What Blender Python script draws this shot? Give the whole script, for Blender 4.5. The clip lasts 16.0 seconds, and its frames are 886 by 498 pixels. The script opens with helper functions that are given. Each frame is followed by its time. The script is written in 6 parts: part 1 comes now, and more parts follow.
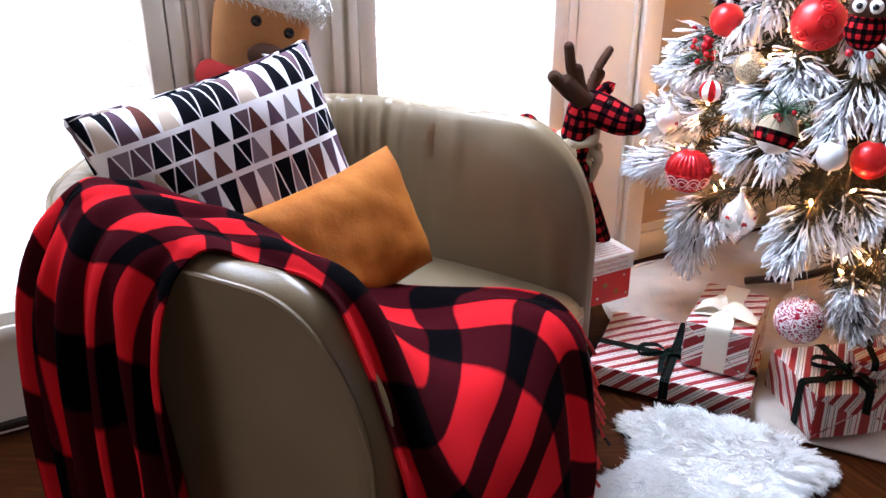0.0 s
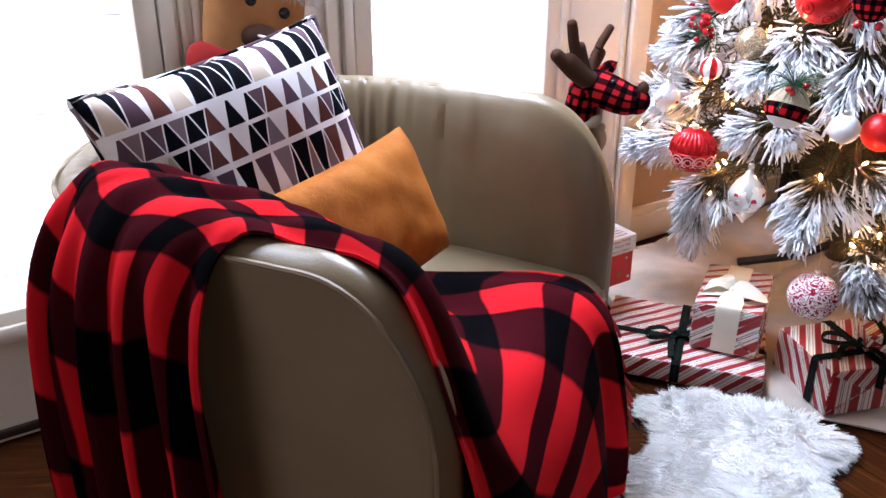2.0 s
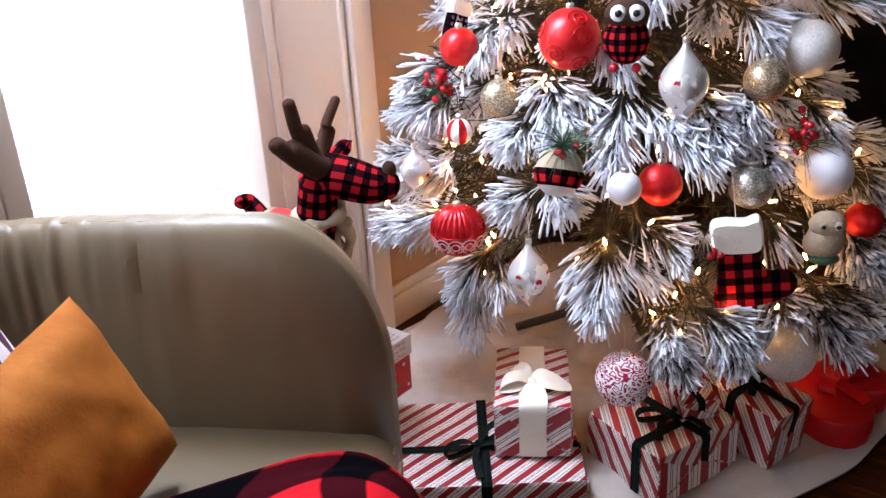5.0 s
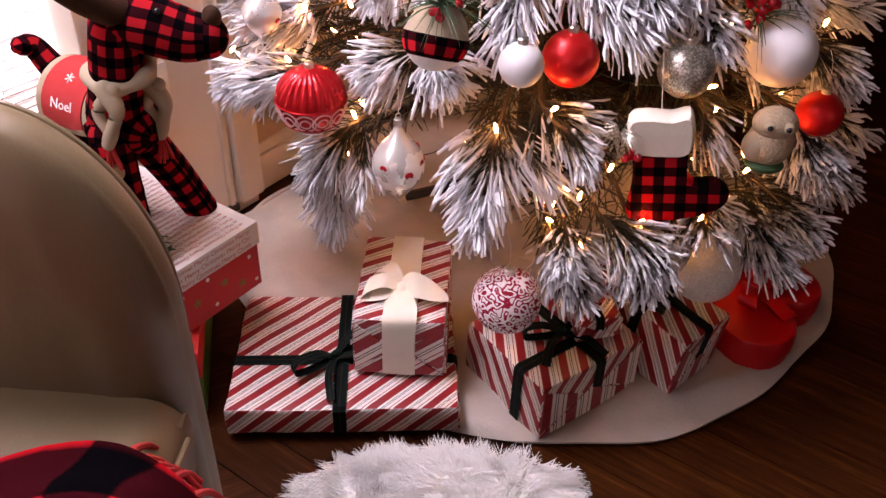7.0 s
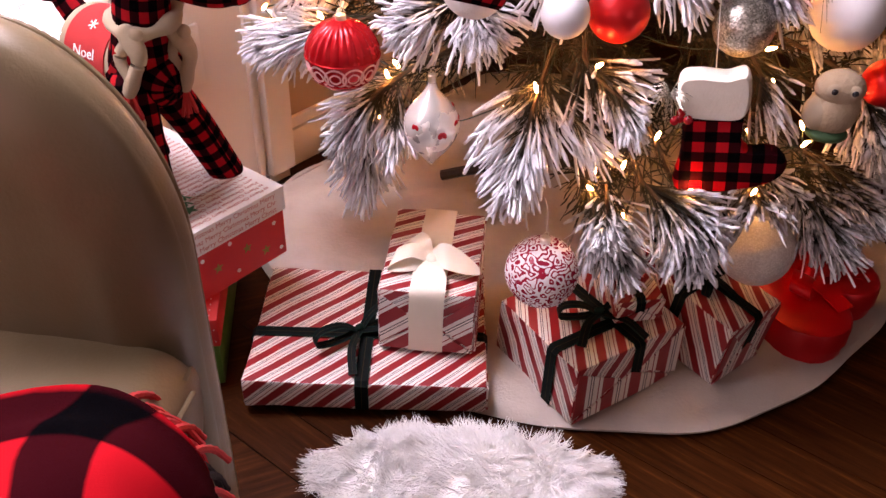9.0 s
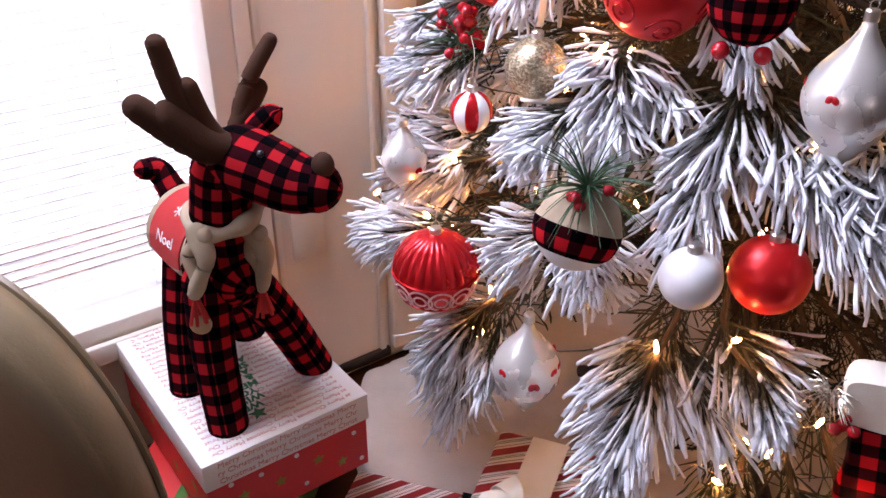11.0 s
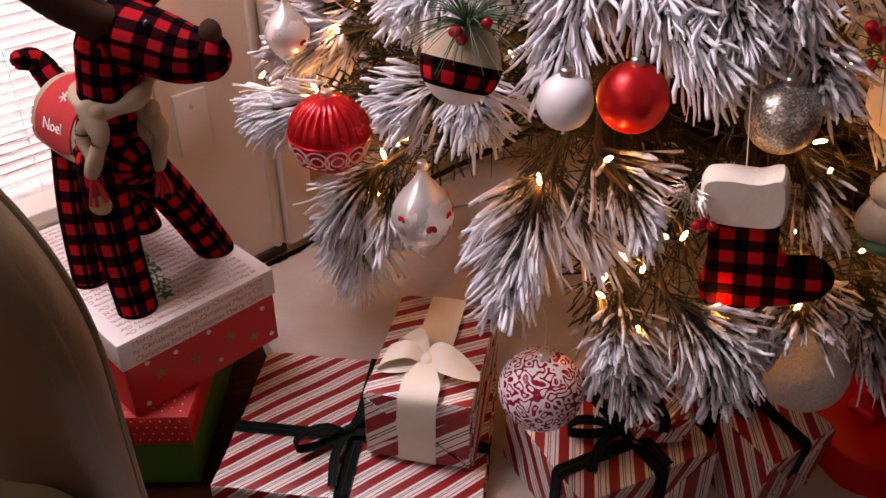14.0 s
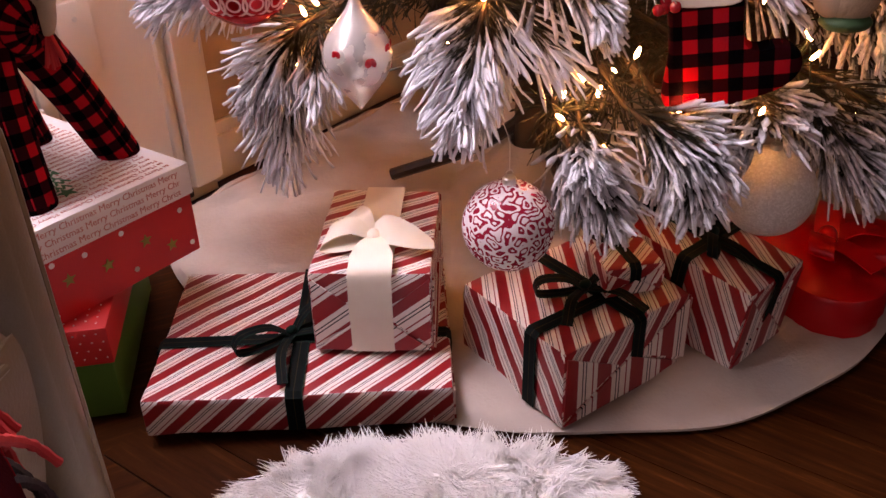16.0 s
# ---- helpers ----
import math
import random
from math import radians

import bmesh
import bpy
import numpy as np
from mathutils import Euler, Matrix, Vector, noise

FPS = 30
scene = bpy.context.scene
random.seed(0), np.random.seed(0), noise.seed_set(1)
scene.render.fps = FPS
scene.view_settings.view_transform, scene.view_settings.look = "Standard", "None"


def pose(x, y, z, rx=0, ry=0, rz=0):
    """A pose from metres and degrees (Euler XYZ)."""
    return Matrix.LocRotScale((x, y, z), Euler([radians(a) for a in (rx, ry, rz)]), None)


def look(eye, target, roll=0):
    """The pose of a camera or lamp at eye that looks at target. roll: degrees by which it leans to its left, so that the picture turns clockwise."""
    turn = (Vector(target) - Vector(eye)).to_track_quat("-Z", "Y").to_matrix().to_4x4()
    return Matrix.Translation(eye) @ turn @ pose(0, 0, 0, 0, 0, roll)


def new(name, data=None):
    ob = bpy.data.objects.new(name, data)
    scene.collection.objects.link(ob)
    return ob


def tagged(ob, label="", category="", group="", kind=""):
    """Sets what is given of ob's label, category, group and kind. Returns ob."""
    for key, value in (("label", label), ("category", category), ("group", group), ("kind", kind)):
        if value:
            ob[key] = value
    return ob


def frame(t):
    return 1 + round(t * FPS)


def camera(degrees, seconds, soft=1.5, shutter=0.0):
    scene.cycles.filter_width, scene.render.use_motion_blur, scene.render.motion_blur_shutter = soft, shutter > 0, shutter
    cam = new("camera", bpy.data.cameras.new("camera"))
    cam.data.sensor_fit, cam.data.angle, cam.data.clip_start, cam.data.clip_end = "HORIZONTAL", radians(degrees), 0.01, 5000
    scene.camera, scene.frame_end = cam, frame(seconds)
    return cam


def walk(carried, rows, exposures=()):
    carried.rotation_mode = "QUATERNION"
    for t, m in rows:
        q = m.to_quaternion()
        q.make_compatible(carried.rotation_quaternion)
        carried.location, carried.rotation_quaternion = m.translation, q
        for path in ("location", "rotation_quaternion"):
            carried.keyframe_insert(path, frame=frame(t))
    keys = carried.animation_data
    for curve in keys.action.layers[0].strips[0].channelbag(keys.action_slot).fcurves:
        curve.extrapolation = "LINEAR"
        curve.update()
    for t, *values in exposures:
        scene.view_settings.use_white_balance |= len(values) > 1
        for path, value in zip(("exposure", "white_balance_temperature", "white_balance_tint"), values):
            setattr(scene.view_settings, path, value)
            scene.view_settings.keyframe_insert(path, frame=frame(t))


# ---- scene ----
cam = camera(55.3, 16.0)
METRES, EYE, TILT, LEAN, TURN = 2.0, 1.1, -25.0, 0.0, 0.0
ROWS = [
    (0.0, 0.0, 0.0, 0.0, 0.0, 0.0, -0.0),
    (0.5, -0.0234, 0.002, 0.0022, -3.23, -1.02, 2.76),
    (1.0, -0.0424, 0.01, -0.002, -3.17, -2.97, 0.45),
    (1.5, -0.05, 0.0148, -0.002, -3.3, -2.95, 1.08),
    (2.0, -0.0611, 0.0324, -0.0116, -3.65, -0.11, 1.75),
    (2.5, -0.0565, 0.0796, -0.028, -0.83, -3.21, 1.06),
    (3.0, -0.0315, 0.1178, -0.0001, 5.17, -0.88, -2.02),
    (3.5, -0.0156, 0.1359, 0.0239, 5.82, -1.43, -0.9),
    (4.0, -0.0283, 0.1726, 0.0511, -7.01, -0.53, 6.01),
    (4.5, -0.0384, 0.1958, 0.0649, -14.57, 0.33, 9.63),
    (5.0, -0.0219, 0.2124, 0.0712, -20.95, -0.02, 12.49),
    (7.5, 0.1271, 0.3586, 0.1011, -25.4, -15.59, 9.64),
    (8.0, 0.1366, 0.3723, 0.0772, -25.6, -15.5, 11.39),
    (8.5, 0.1299, 0.3671, 0.0677, -23.21, -16.97, 8.66),
    (9.0, 0.1143, 0.361, 0.0738, -21.81, -12.81, 8.16),
    (9.5, 0.1287, 0.367, 0.0983, -21.62, -7.8, 7.51),
    (10.0, 0.172, 0.4026, 0.1196, -15.02, -6.87, 5.08),
    (12.5, 0.2267, 0.4547, 0.1415, -4.89, -2.55, 2.8),
    (13.0, 0.2173, 0.443, 0.1258, -6.55, -6.04, 3.7),
    (13.5, 0.2076, 0.4294, 0.1084, -11.22, -8.25, 4.78),
    (14.0, 0.1953, 0.4103, 0.093, -15.81, -9.66, 7.11),
    (14.5, 0.1827, 0.3957, 0.0801, -19.94, -10.38, 9.19),
    (15.0, 0.1754, 0.4157, 0.0511, -24.11, -12.54, 10.91),
    (15.5, 0.1676, 0.4386, 0.0233, -26.71, -12.69, 10.69),
    (16.0, 0.1558, 0.455, -0.0175, -24.12, -7.81, 11.94),
]
EXPOSURES = [(0.0, 0.25, 6300, 24), (3.5, 0.22, 6300, 24), (5.2, -0.15, 6400, 28), (7.5, -0.4, 8200, 52), (9.0, -0.1, 8000, 52), (10.0, -0.08, 6700, 38), (12.5, -1.15, 7500, 40), (14.5, -0.8, 8800, 54), (16.0, -0.35, 8300, 56)]
walk(cam, [(t, pose(0, 0, EYE, TILT, LEAN, TURN) @ pose(METRES * x, METRES * y, METRES * z, 90 + pitch, roll, yaw)) for t, x, y, z, yaw, pitch, roll in ROWS], EXPOSURES)

# ---- world and light ----
WALL_ANGLE = 28.5
WX, WY = 0.27, 2.09                       # foot of the garden window's inner edge, on the window wall
UX, UY = math.cos(radians(WALL_ANGLE)), math.sin(radians(WALL_ANGLE))


def on_wall(s, out=0.0, z=0.0):
    """A place s metres along the window wall and out metres in front of it."""
    return Vector((WX + UX * s + UY * out, WY + UY * s - UX * out, z))


world = bpy.data.worlds.new("world")
scene.world = world
world.use_nodes = True
wn = world.node_tree.nodes
sky = wn.new("ShaderNodeTexSky")
sky.sky_type, sky.sun_disc, sky.sun_elevation, sky.sun_rotation = "NISHITA", False, radians(35), radians(-30)
world.node_tree.links.new(sky.outputs[0], wn["Background"].inputs[0])
wn["Background"].inputs[1].default_value = 0.1


def area_lamp(name, place, aim, wide, high, watts, colour):
    lamp = bpy.data.lights.new(name, "AREA")
    lamp.shape, lamp.size, lamp.size_y, lamp.energy, lamp.color = "RECTANGLE", wide, high, watts, colour
    ob = new(name, lamp)
    ob.matrix_world = look(place, aim)
    return ob


# ---- materials ----
def material(name, colour, rough=0.5, metal=0.0, **more):
    m = bpy.data.materials.new(name)
    m.use_nodes = True
    b = m.node_tree.nodes["Principled BSDF"]
    b.inputs["Base Color"].default_value = (*colour, 1)
    b.inputs["Roughness"].default_value = rough
    b.inputs["Metallic"].default_value = metal
    for key, value in more.items():
        b.inputs[key.replace("_", " ")].default_value = value
    return m


class Net:
    """Short hand for the nodes of one material."""

    def __init__(self, m):
        self.m, self.n, self.l = m, m.node_tree.nodes, m.node_tree.links
        self.b = self.n["Principled BSDF"]

    def add(self, kind, *ins, **props):
        node = self.n.new("ShaderNode" + kind)
        if "operation" in props:
            node.operation = props["operation"]
        if "feature" in props:
            node.feature = props["feature"]
        for i, v in enumerate(ins):
            if v is None:
                continue
            if hasattr(v, "is_output"):
                self.l.new(v, node.inputs[i])
            else:
                node.inputs[i].default_value = v
        return node

    def math(self, op, a, b=0.0, c=None):
        return self.add("Math", a, b, c, operation=op).outputs[0]

    def coord(self, which="Object"):
        return self.add("TexCoord").outputs[which]

    def noise(self, vec, scale, detail=4.0, rough=0.6):
        node = self.add("TexNoise")
        self.l.new(vec, node.inputs["Vector"])
        node.inputs["Scale"].default_value = scale
        node.inputs["Detail"].default_value = detail
        node.inputs["Roughness"].default_value = rough
        return node.outputs["Fac"]

    def ramp(self, fac, *stops):
        node = self.add("ValToRGB", fac)
        el = node.color_ramp.elements
        while len(el) < len(stops):
            el.new(0.5)
        for e, (p, c) in zip(el, stops):
            e.position, e.color = p, (*c, 1)
        return node.outputs[0]

    def mix(self, fac, a, b, blend="MIX"):
        node = self.n.new("ShaderNodeMix")
        node.data_type, node.blend_type = "RGBA", blend
        for sock, v in ((node.inputs[0], fac), (node.inputs[6], a), (node.inputs[7], b)):
            if hasattr(v, "is_output"):
                self.l.new(v, sock)
            else:
                sock.default_value = (*v, 1) if isinstance(v, tuple) and len(v) == 3 else v
        return node.outputs[2]

    def set(self, key, out):
        self.l.new(out, self.b.inputs[key])

    def bump(self, height, strength=0.3, dist=0.002):
        node = self.add("Bump")
        node.inputs["Strength"].default_value, node.inputs["Distance"].default_value = strength, dist
        self.l.new(height, node.inputs["Height"])
        self.l.new(node.outputs[0], self.b.inputs["Normal"])


def mottled(name, c1, c2, scale=6.0, rough=0.5, grain=180.0, strength=0.25, depth=0.001, metal=0.0, **more):
    m = material(name, c1, rough, metal, **more)
    n = Net(m)
    v = n.coord()
    f = n.noise(v, scale, 5)
    n.set("Base Color", n.ramp(f, (0.3, c1), (0.7, c2)))
    g = n.noise(v, grain, 3)
    n.set("Roughness", n.math("MULTIPLY_ADD", f, 0.25, rough - 0.12))
    n.bump(g, strength, depth)
    return m


LEATHER = mottled("taupe leather", (0.185, 0.128, 0.068), (0.23, 0.162, 0.088), 5, 0.40, 260, 0.3, 0.0012, Specular_IOR_Level=0.45)
SUEDE = material("rust velour", (0.46, 0.14, 0.012), 0.8, 0.0, Specular_IOR_Level=0.2)
_s = Net(SUEDE)
_v = _s.coord()
_f = _s.noise(_v, 10, 6, 0.7)
_s.set("Base Color", _s.ramp(_f, (0.28, (0.30, 0.075, 0.005)), (0.52, (0.38, 0.105, 0.008)), (0.75, (0.50, 0.16, 0.020))))
_s.bump(_s.math("ADD", _s.noise(_v, 26, 4), _s.math("MULTIPLY", _s.noise(_v, 300, 2), 0.15)), 0.4, 0.006)
CREAM_PAINT = mottled("cream paint", (0.82, 0.73, 0.62), (0.86, 0.78, 0.67), 2, 0.45, 60, 0.12, 0.001)
WALL_PAINT = mottled("tan wall paint", (0.50, 0.33, 0.20), (0.55, 0.37, 0.23), 2, 0.7, 120, 0.15, 0.001)
# darkened so the unseen walls and ceiling throw less light back
LOW_BOUNCE_PAINT = mottled("dim brown paint for unseen walls", (0.22, 0.155, 0.10), (0.27, 0.19, 0.125), 2, 0.7, 120, 0.12, 0.001)
# stained legs and trim; near-black also for the dark room's stand-in walls
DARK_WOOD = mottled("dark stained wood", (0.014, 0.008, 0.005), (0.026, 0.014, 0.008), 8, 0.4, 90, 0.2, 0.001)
BLACK_RUBBER = mottled("black rubber", (0.012, 0.012, 0.012), (0.02, 0.02, 0.02), 8, 0.6, 90, 0.2, 0.001)
SLAT = mottled("white blind slat", (0.82, 0.83, 0.84), (0.86, 0.87, 0.88), 4, 0.5, 60, 0.05, 0.0005)
_n = Net(SLAT)
_t = _n.add("BsdfTranslucent", (0.86, 0.88, 0.90, 1))
_x = _n.add("MixShader", 0.55, _n.b.outputs[0], _t.outputs[0])
_n.l.new(_x.outputs[0], _n.n["Material Output"].inputs[0])
FELT = mottled("cream felt", (0.46, 0.39, 0.33), (0.58, 0.50, 0.43), 7, 0.95, 140, 0.6, 0.002, Specular_IOR_Level=0.15)
FUR = mottled("white sheepskin", (0.96, 0.93, 0.88), (0.98, 0.97, 0.95), 14, 0.95, 200, 0.15, 0.0006, Specular_IOR_Level=0.05)
BARK = mottled("brown bark", (0.05, 0.032, 0.02), (0.09, 0.06, 0.035), 12, 0.9, 150, 0.5, 0.002)
BROWN_FELT = mottled("brown felt", (0.045, 0.02, 0.012), (0.07, 0.032, 0.02), 10, 0.9, 300, 0.4, 0.001, Specular_IOR_Level=0.1)
BURLAP = mottled("oatmeal linen", (0.36, 0.27, 0.18), (0.45, 0.35, 0.24), 20, 0.95, 400, 0.5, 0.001)
RED_FELT = mottled("red felt", (0.45, 0.02, 0.02), (0.55, 0.035, 0.03), 14, 0.9, 300, 0.4, 0.001)
GREEN_FELT = mottled("green felt", (0.01, 0.06, 0.035), (0.015, 0.09, 0.05), 14, 0.9, 300, 0.4, 0.001)
TAN_FELT = mottled("tan plush", (0.50, 0.22, 0.08), (0.60, 0.28, 0.11), 14, 0.95, 300, 0.5, 0.0015)
WHITE_PLUSH = mottled("white plush", (0.80, 0.77, 0.72), (0.88, 0.86, 0.82), 20, 0.95, 200, 0.8, 0.003)
CUFF_PLUSH = mottled("cream plush cuff", (0.74, 0.67, 0.55), (0.82, 0.76, 0.65), 30, 0.95, 220, 0.6, 0.002)
CREAM_PLUSH = mottled("tan plush owl", (0.34, 0.24, 0.15), (0.46, 0.34, 0.22), 20, 0.95, 200, 0.8, 0.003)
RED_GLOSS = mottled("red mercury glass", (0.60, 0.012, 0.015), (0.68, 0.02, 0.02), 20, 0.24, 300, 0.05, 0.0005, 0.55)
RED_SATIN = mottled("red satin bauble", (0.62, 0.012, 0.012), (0.70, 0.02, 0.016), 20, 0.34, 500, 0.1, 0.0004, 0.45)
WHITE_PEARL = mottled("pearl white bauble", (0.80, 0.78, 0.78), (0.88, 0.86, 0.85), 30, 0.35, 700, 0.25, 0.0006)
SILVER = mottled("silver mercury glass", (0.74, 0.70, 0.64), (0.86, 0.83, 0.78), 14, 0.26, 200, 0.1, 0.0005, 0.55)
CAP_METAL = material("silver cap", (0.75, 0.72, 0.66), 0.3, 1.0)
RIBBON_WHITE = mottled("ivory satin ribbon", (0.80, 0.72, 0.58), (0.86, 0.79, 0.66), 15, 0.45, 300, 0.15, 0.0006)
RED_FOIL = mottled("red satin box", (0.55, 0.008, 0.01), (0.65, 0.014, 0.014), 9, 0.32, 90, 0.15, 0.001, 0.2)
BERRY = material("red berry", (0.42, 0.01, 0.015), 0.25)
GREEN_SPRIG = mottled("green pine sprig", (0.015, 0.06, 0.022), (0.03, 0.10, 0.035), 20, 0.6, 200, 0.2, 0.0006)
RED_CARD = mottled("red printed card", (0.62, 0.025, 0.02), (0.66, 0.03, 0.025), 6, 0.5, 200, 0.1, 0.0004)
GREEN_CARD = mottled("green printed card", (0.05, 0.17, 0.02), (0.06, 0.20, 0.028), 6, 0.5, 200, 0.1, 0.0004)
WHITE_CARD = mottled("white printed card", (0.80, 0.76, 0.72), (0.85, 0.81, 0.77), 6, 0.5, 200, 0.1, 0.0004)
PINK_INK = material("pale red ink", (0.62, 0.25, 0.20), 0.6)
GREEN_INK = material("green ink", (0.01, 0.16, 0.06), 0.5)
WHITE_INK = material("white ink", (0.85, 0.83, 0.80), 0.5)
GOLD_GREEN_INK = material("olive ink", (0.25, 0.24, 0.03), 0.5)
BUTTON = mottled("carved wood button", (0.38, 0.24, 0.12), (0.45, 0.30, 0.16), 30, 0.5, 300, 0.2, 0.0005)
EYE_BLACK = material("black bead", (0.01, 0.01, 0.012), 0.12)
CLEAR = material("clear pane", (0.95, 0.97, 0.97), 0.02, 0.0, Transmission_Weight=1.0, IOR=1.45)
CLEAR_THREAD = material("pale nylon thread", (0.7, 0.68, 0.62), 0.3)


def glitter(name, c1, c2, metal=0.8):
    m = material(name, c1, 0.35, metal)
    n = Net(m)
    v = n.coord()
    vor = n.add("TexVoronoi", None, feature="F1")
    n.l.new(v, vor.inputs["Vector"])
    vor.inputs["Scale"].default_value = 520
    spark = n.math("POWER", n.add("SeparateXYZ", vor.outputs["Color"]).outputs[0], 1.6)
    n.set("Base Color", n.mix(spark, tuple(x * (0.45 if metal > 0.5 else 0.9) for x in c1), c2))
    nm = n.add("Bump")
    nm.inputs["Strength"].default_value, nm.inputs["Distance"].default_value = 0.9, 0.0015
    n.l.new(vor.outputs["Color"], nm.inputs["Height"])
    n.l.new(nm.outputs[0], n.b.inputs["Normal"])
    return m


GLITTER_SILVER = glitter("silver glitter", (0.50, 0.45, 0.36), (0.80, 0.75, 0.64))
GLITTER_GOLD = glitter("champagne glitter", (0.55, 0.42, 0.25), (0.85, 0.72, 0.50))
GLITTER_WHITE = glitter("frosted white glitter", (0.80, 0.73, 0.64), (0.93, 0.88, 0.80), 0.0)


def plaid(name, size, red=(0.60, 0.02, 0.02), rough=0.95, axis="UV", fuzz=500.0, dark=0.5):
    """Buffalo check: red, black where the bands cross, and the dark blend between; size is half a repeat in metres, dark the bands' share of it."""
    m = material(name, red, rough, 0.0, Specular_IOR_Level=0.02)
    n = Net(m)
    v = n.coord(axis)
    wob = n.noise(v, 30, 2)
    sep = n.add("SeparateXYZ", v)
    bands = []
    for k in (0, 1):
        a = n.math("MULTIPLY", sep.outputs[k], 1.0 / (2 * size))
        a = n.math("ADD", a, n.math("MULTIPLY", wob, 0.02))
        a = n.math("FRACT", a)
        a = n.math("ABSOLUTE", n.math("SUBTRACT", a, 0.5))
        bands.append(n.add("MapRange", a, 0.485 - dark / 2, 0.515 - dark / 2, 0.0, 1.0).outputs[0])
    both = n.math("MULTIPLY", bands[0], bands[1])
    one = n.math("MAXIMUM", bands[0], bands[1])
    c = n.mix(one, red, (red[0] * 0.065, 0.003, 0.005))
    c = n.mix(both, c, (0.0015, 0.0013, 0.002))
    f = n.noise(v, fuzz, 3)
    c = n.mix(n.math("MULTIPLY", f, 0.03), c, (0.03, 0.008, 0.01))
    n.set("Base Color", c)
    n.bump(f, 0.5, 0.0015)
    return m


BLANKET = plaid("red and black check fleece", 0.078, (0.62, 0.014, 0.018), dark=0.43)
PLAID_SMALL = plaid("small red and black check flannel", 0.0142, (0.42, 0.015, 0.018))
PLAID_ORN = plaid("ornament red and black check flannel", 0.0125, (0.50, 0.015, 0.018))


def wrapping(name, degrees, pitch=0.030):
    """Candy striped paper: broad red, white, and hair lines of black beside the red."""
    m = material(name, (0.5, 0.02, 0.03), 0.38)
    n = Net(m)
    mp = n.add("Mapping", n.coord("UV"))
    mp.inputs["Rotation"].default_value = (0, 0, radians(degrees))
    x = n.add("SeparateXYZ", mp.outputs[0]).outputs[0]
    x = n.math("FRACT", n.math("MULTIPLY", x, 1 / pitch))
    red, white, ink = (0.33, 0.014, 0.016), (0.82, 0.74, 0.68), (0.025, 0.015, 0.02)
    r = n.add("ValToRGB", x)
    r.color_ramp.interpolation = "CONSTANT"
    el = r.color_ramp.elements
    stops = ((0, red), (0.42, white), (0.55, ink), (0.58, white), (0.64, ink), (0.67, white), (0.72, white), (0.84, red), (0.88, white))
    while len(el) < len(stops):
        el.new(0.5)
    for e, (p, c) in zip(el, stops):
        e.position, e.color = p, (*c, 1)
    n.set("Base Color", r.outputs[0])
    n.bump(n.noise(n.coord(), 22, 3), 0.25, 0.004)
    return m


WRAP_A = wrapping("striped wrapping paper", 46, 0.029)
WRAP_B = wrapping("striped wrapping paper on the tall gift", 58, 0.029)
WRAP_C = wrapping("striped wrapping paper across", 34, 0.031)


def dark_ribbon():
    m = material("dark green ribbon with gold thread", (0.01, 0.02, 0.016), 0.6, 0.0, Specular_IOR_Level=0.06)
    n = Net(m)
    y = n.add("SeparateXYZ", n.coord("UV")).outputs[1]
    r = n.add("ValToRGB", y)
    r.color_ramp.interpolation = "CONSTANT"
    el = r.color_ramp.elements
    dark, edge, gold = (0.004, 0.007, 0.007), (0.006, 0.022, 0.017), (0.032, 0.026, 0.011)
    stops = ((0, edge), (0.08, dark), (0.47, gold), (0.52, dark), (0.92, edge))
    while len(el) < len(stops):
        el.new(0.5)
    for e, (p, c) in zip(el, stops):
        e.position, e.color = p, (*c, 1)
    n.set("Base Color", r.outputs[0])
    return m


RIBBON_DARK = dark_ribbon()


def needle_material():
    m = material("snow-flocked pine needles", (0.8, 0.8, 0.8), 0.9)
    n = Net(m)
    uv = n.add("SeparateXYZ", n.coord("UV"))
    f = n.noise(n.coord(), 70, 4)
    cover = n.math("ADD", uv.outputs[1], n.math("MULTIPLY_ADD", f, 0.9, -0.45))
    snow = n.add("MapRange", cover, 0.36, 0.68, 0.0, 1.0).outputs[0]
    green = n.mix(uv.outputs[0], (0.013, 0.018, 0.008), (0.045, 0.034, 0.014))
    n.set("Base Color", n.mix(snow, green, n.ramp(n.noise(n.coord(), 16, 3), (0.3, (0.66, 0.67, 0.70)), (0.7, (0.86, 0.88, 0.91)))))
    n.bump(n.noise(n.coord(), 420, 3), 0.8, 0.002)
    return m


NEEDLE = needle_material()


def floor_boards():
    m = material("red-brown varnished floor boards", (0.09, 0.03, 0.012), 0.34, 0.0, Specular_IOR_Level=0.07)
    n = Net(m)
    v = n.coord()
    rnd = n.add("ObjectInfo").outputs["Random"]
    mp = n.add("Mapping", v)
    mp.inputs["Scale"].default_value = (2.0, 26.0, 1.0)
    g = n.noise(mp.outputs[0], 3.0, 6, 0.65)
    c = n.ramp(g, (0.3, (0.016, 0.004, 0.0015)), (0.55, (0.066, 0.017, 0.004)), (0.8, (0.21, 0.062, 0.013)))
    c = n.mix(n.math("MULTIPLY", rnd, 0.55), c, (0.022, 0.006, 0.002))
    n.set("Base Color", c)
    n.set("Roughness", n.math("MULTIPLY_ADD", g, 0.2, 0.24))
    n.bump(g, 0.15, 0.001)
    return m


BOARDS = floor_boards()


def glow(name, colour, strength):
    m = material(name, colour, 0.3)
    b = m.node_tree.nodes["Principled BSDF"]
    b.inputs["Emission Color"].default_value = (*colour, 1)
    b.inputs["Emission Strength"].default_value = strength
    return m


BULB = glow("warm fairy bulb", (1.0, 0.50, 0.15), 290.0)
DAYLIGHT = glow("bright overcast daylight", (0.90, 0.96, 1.0), 10.0)

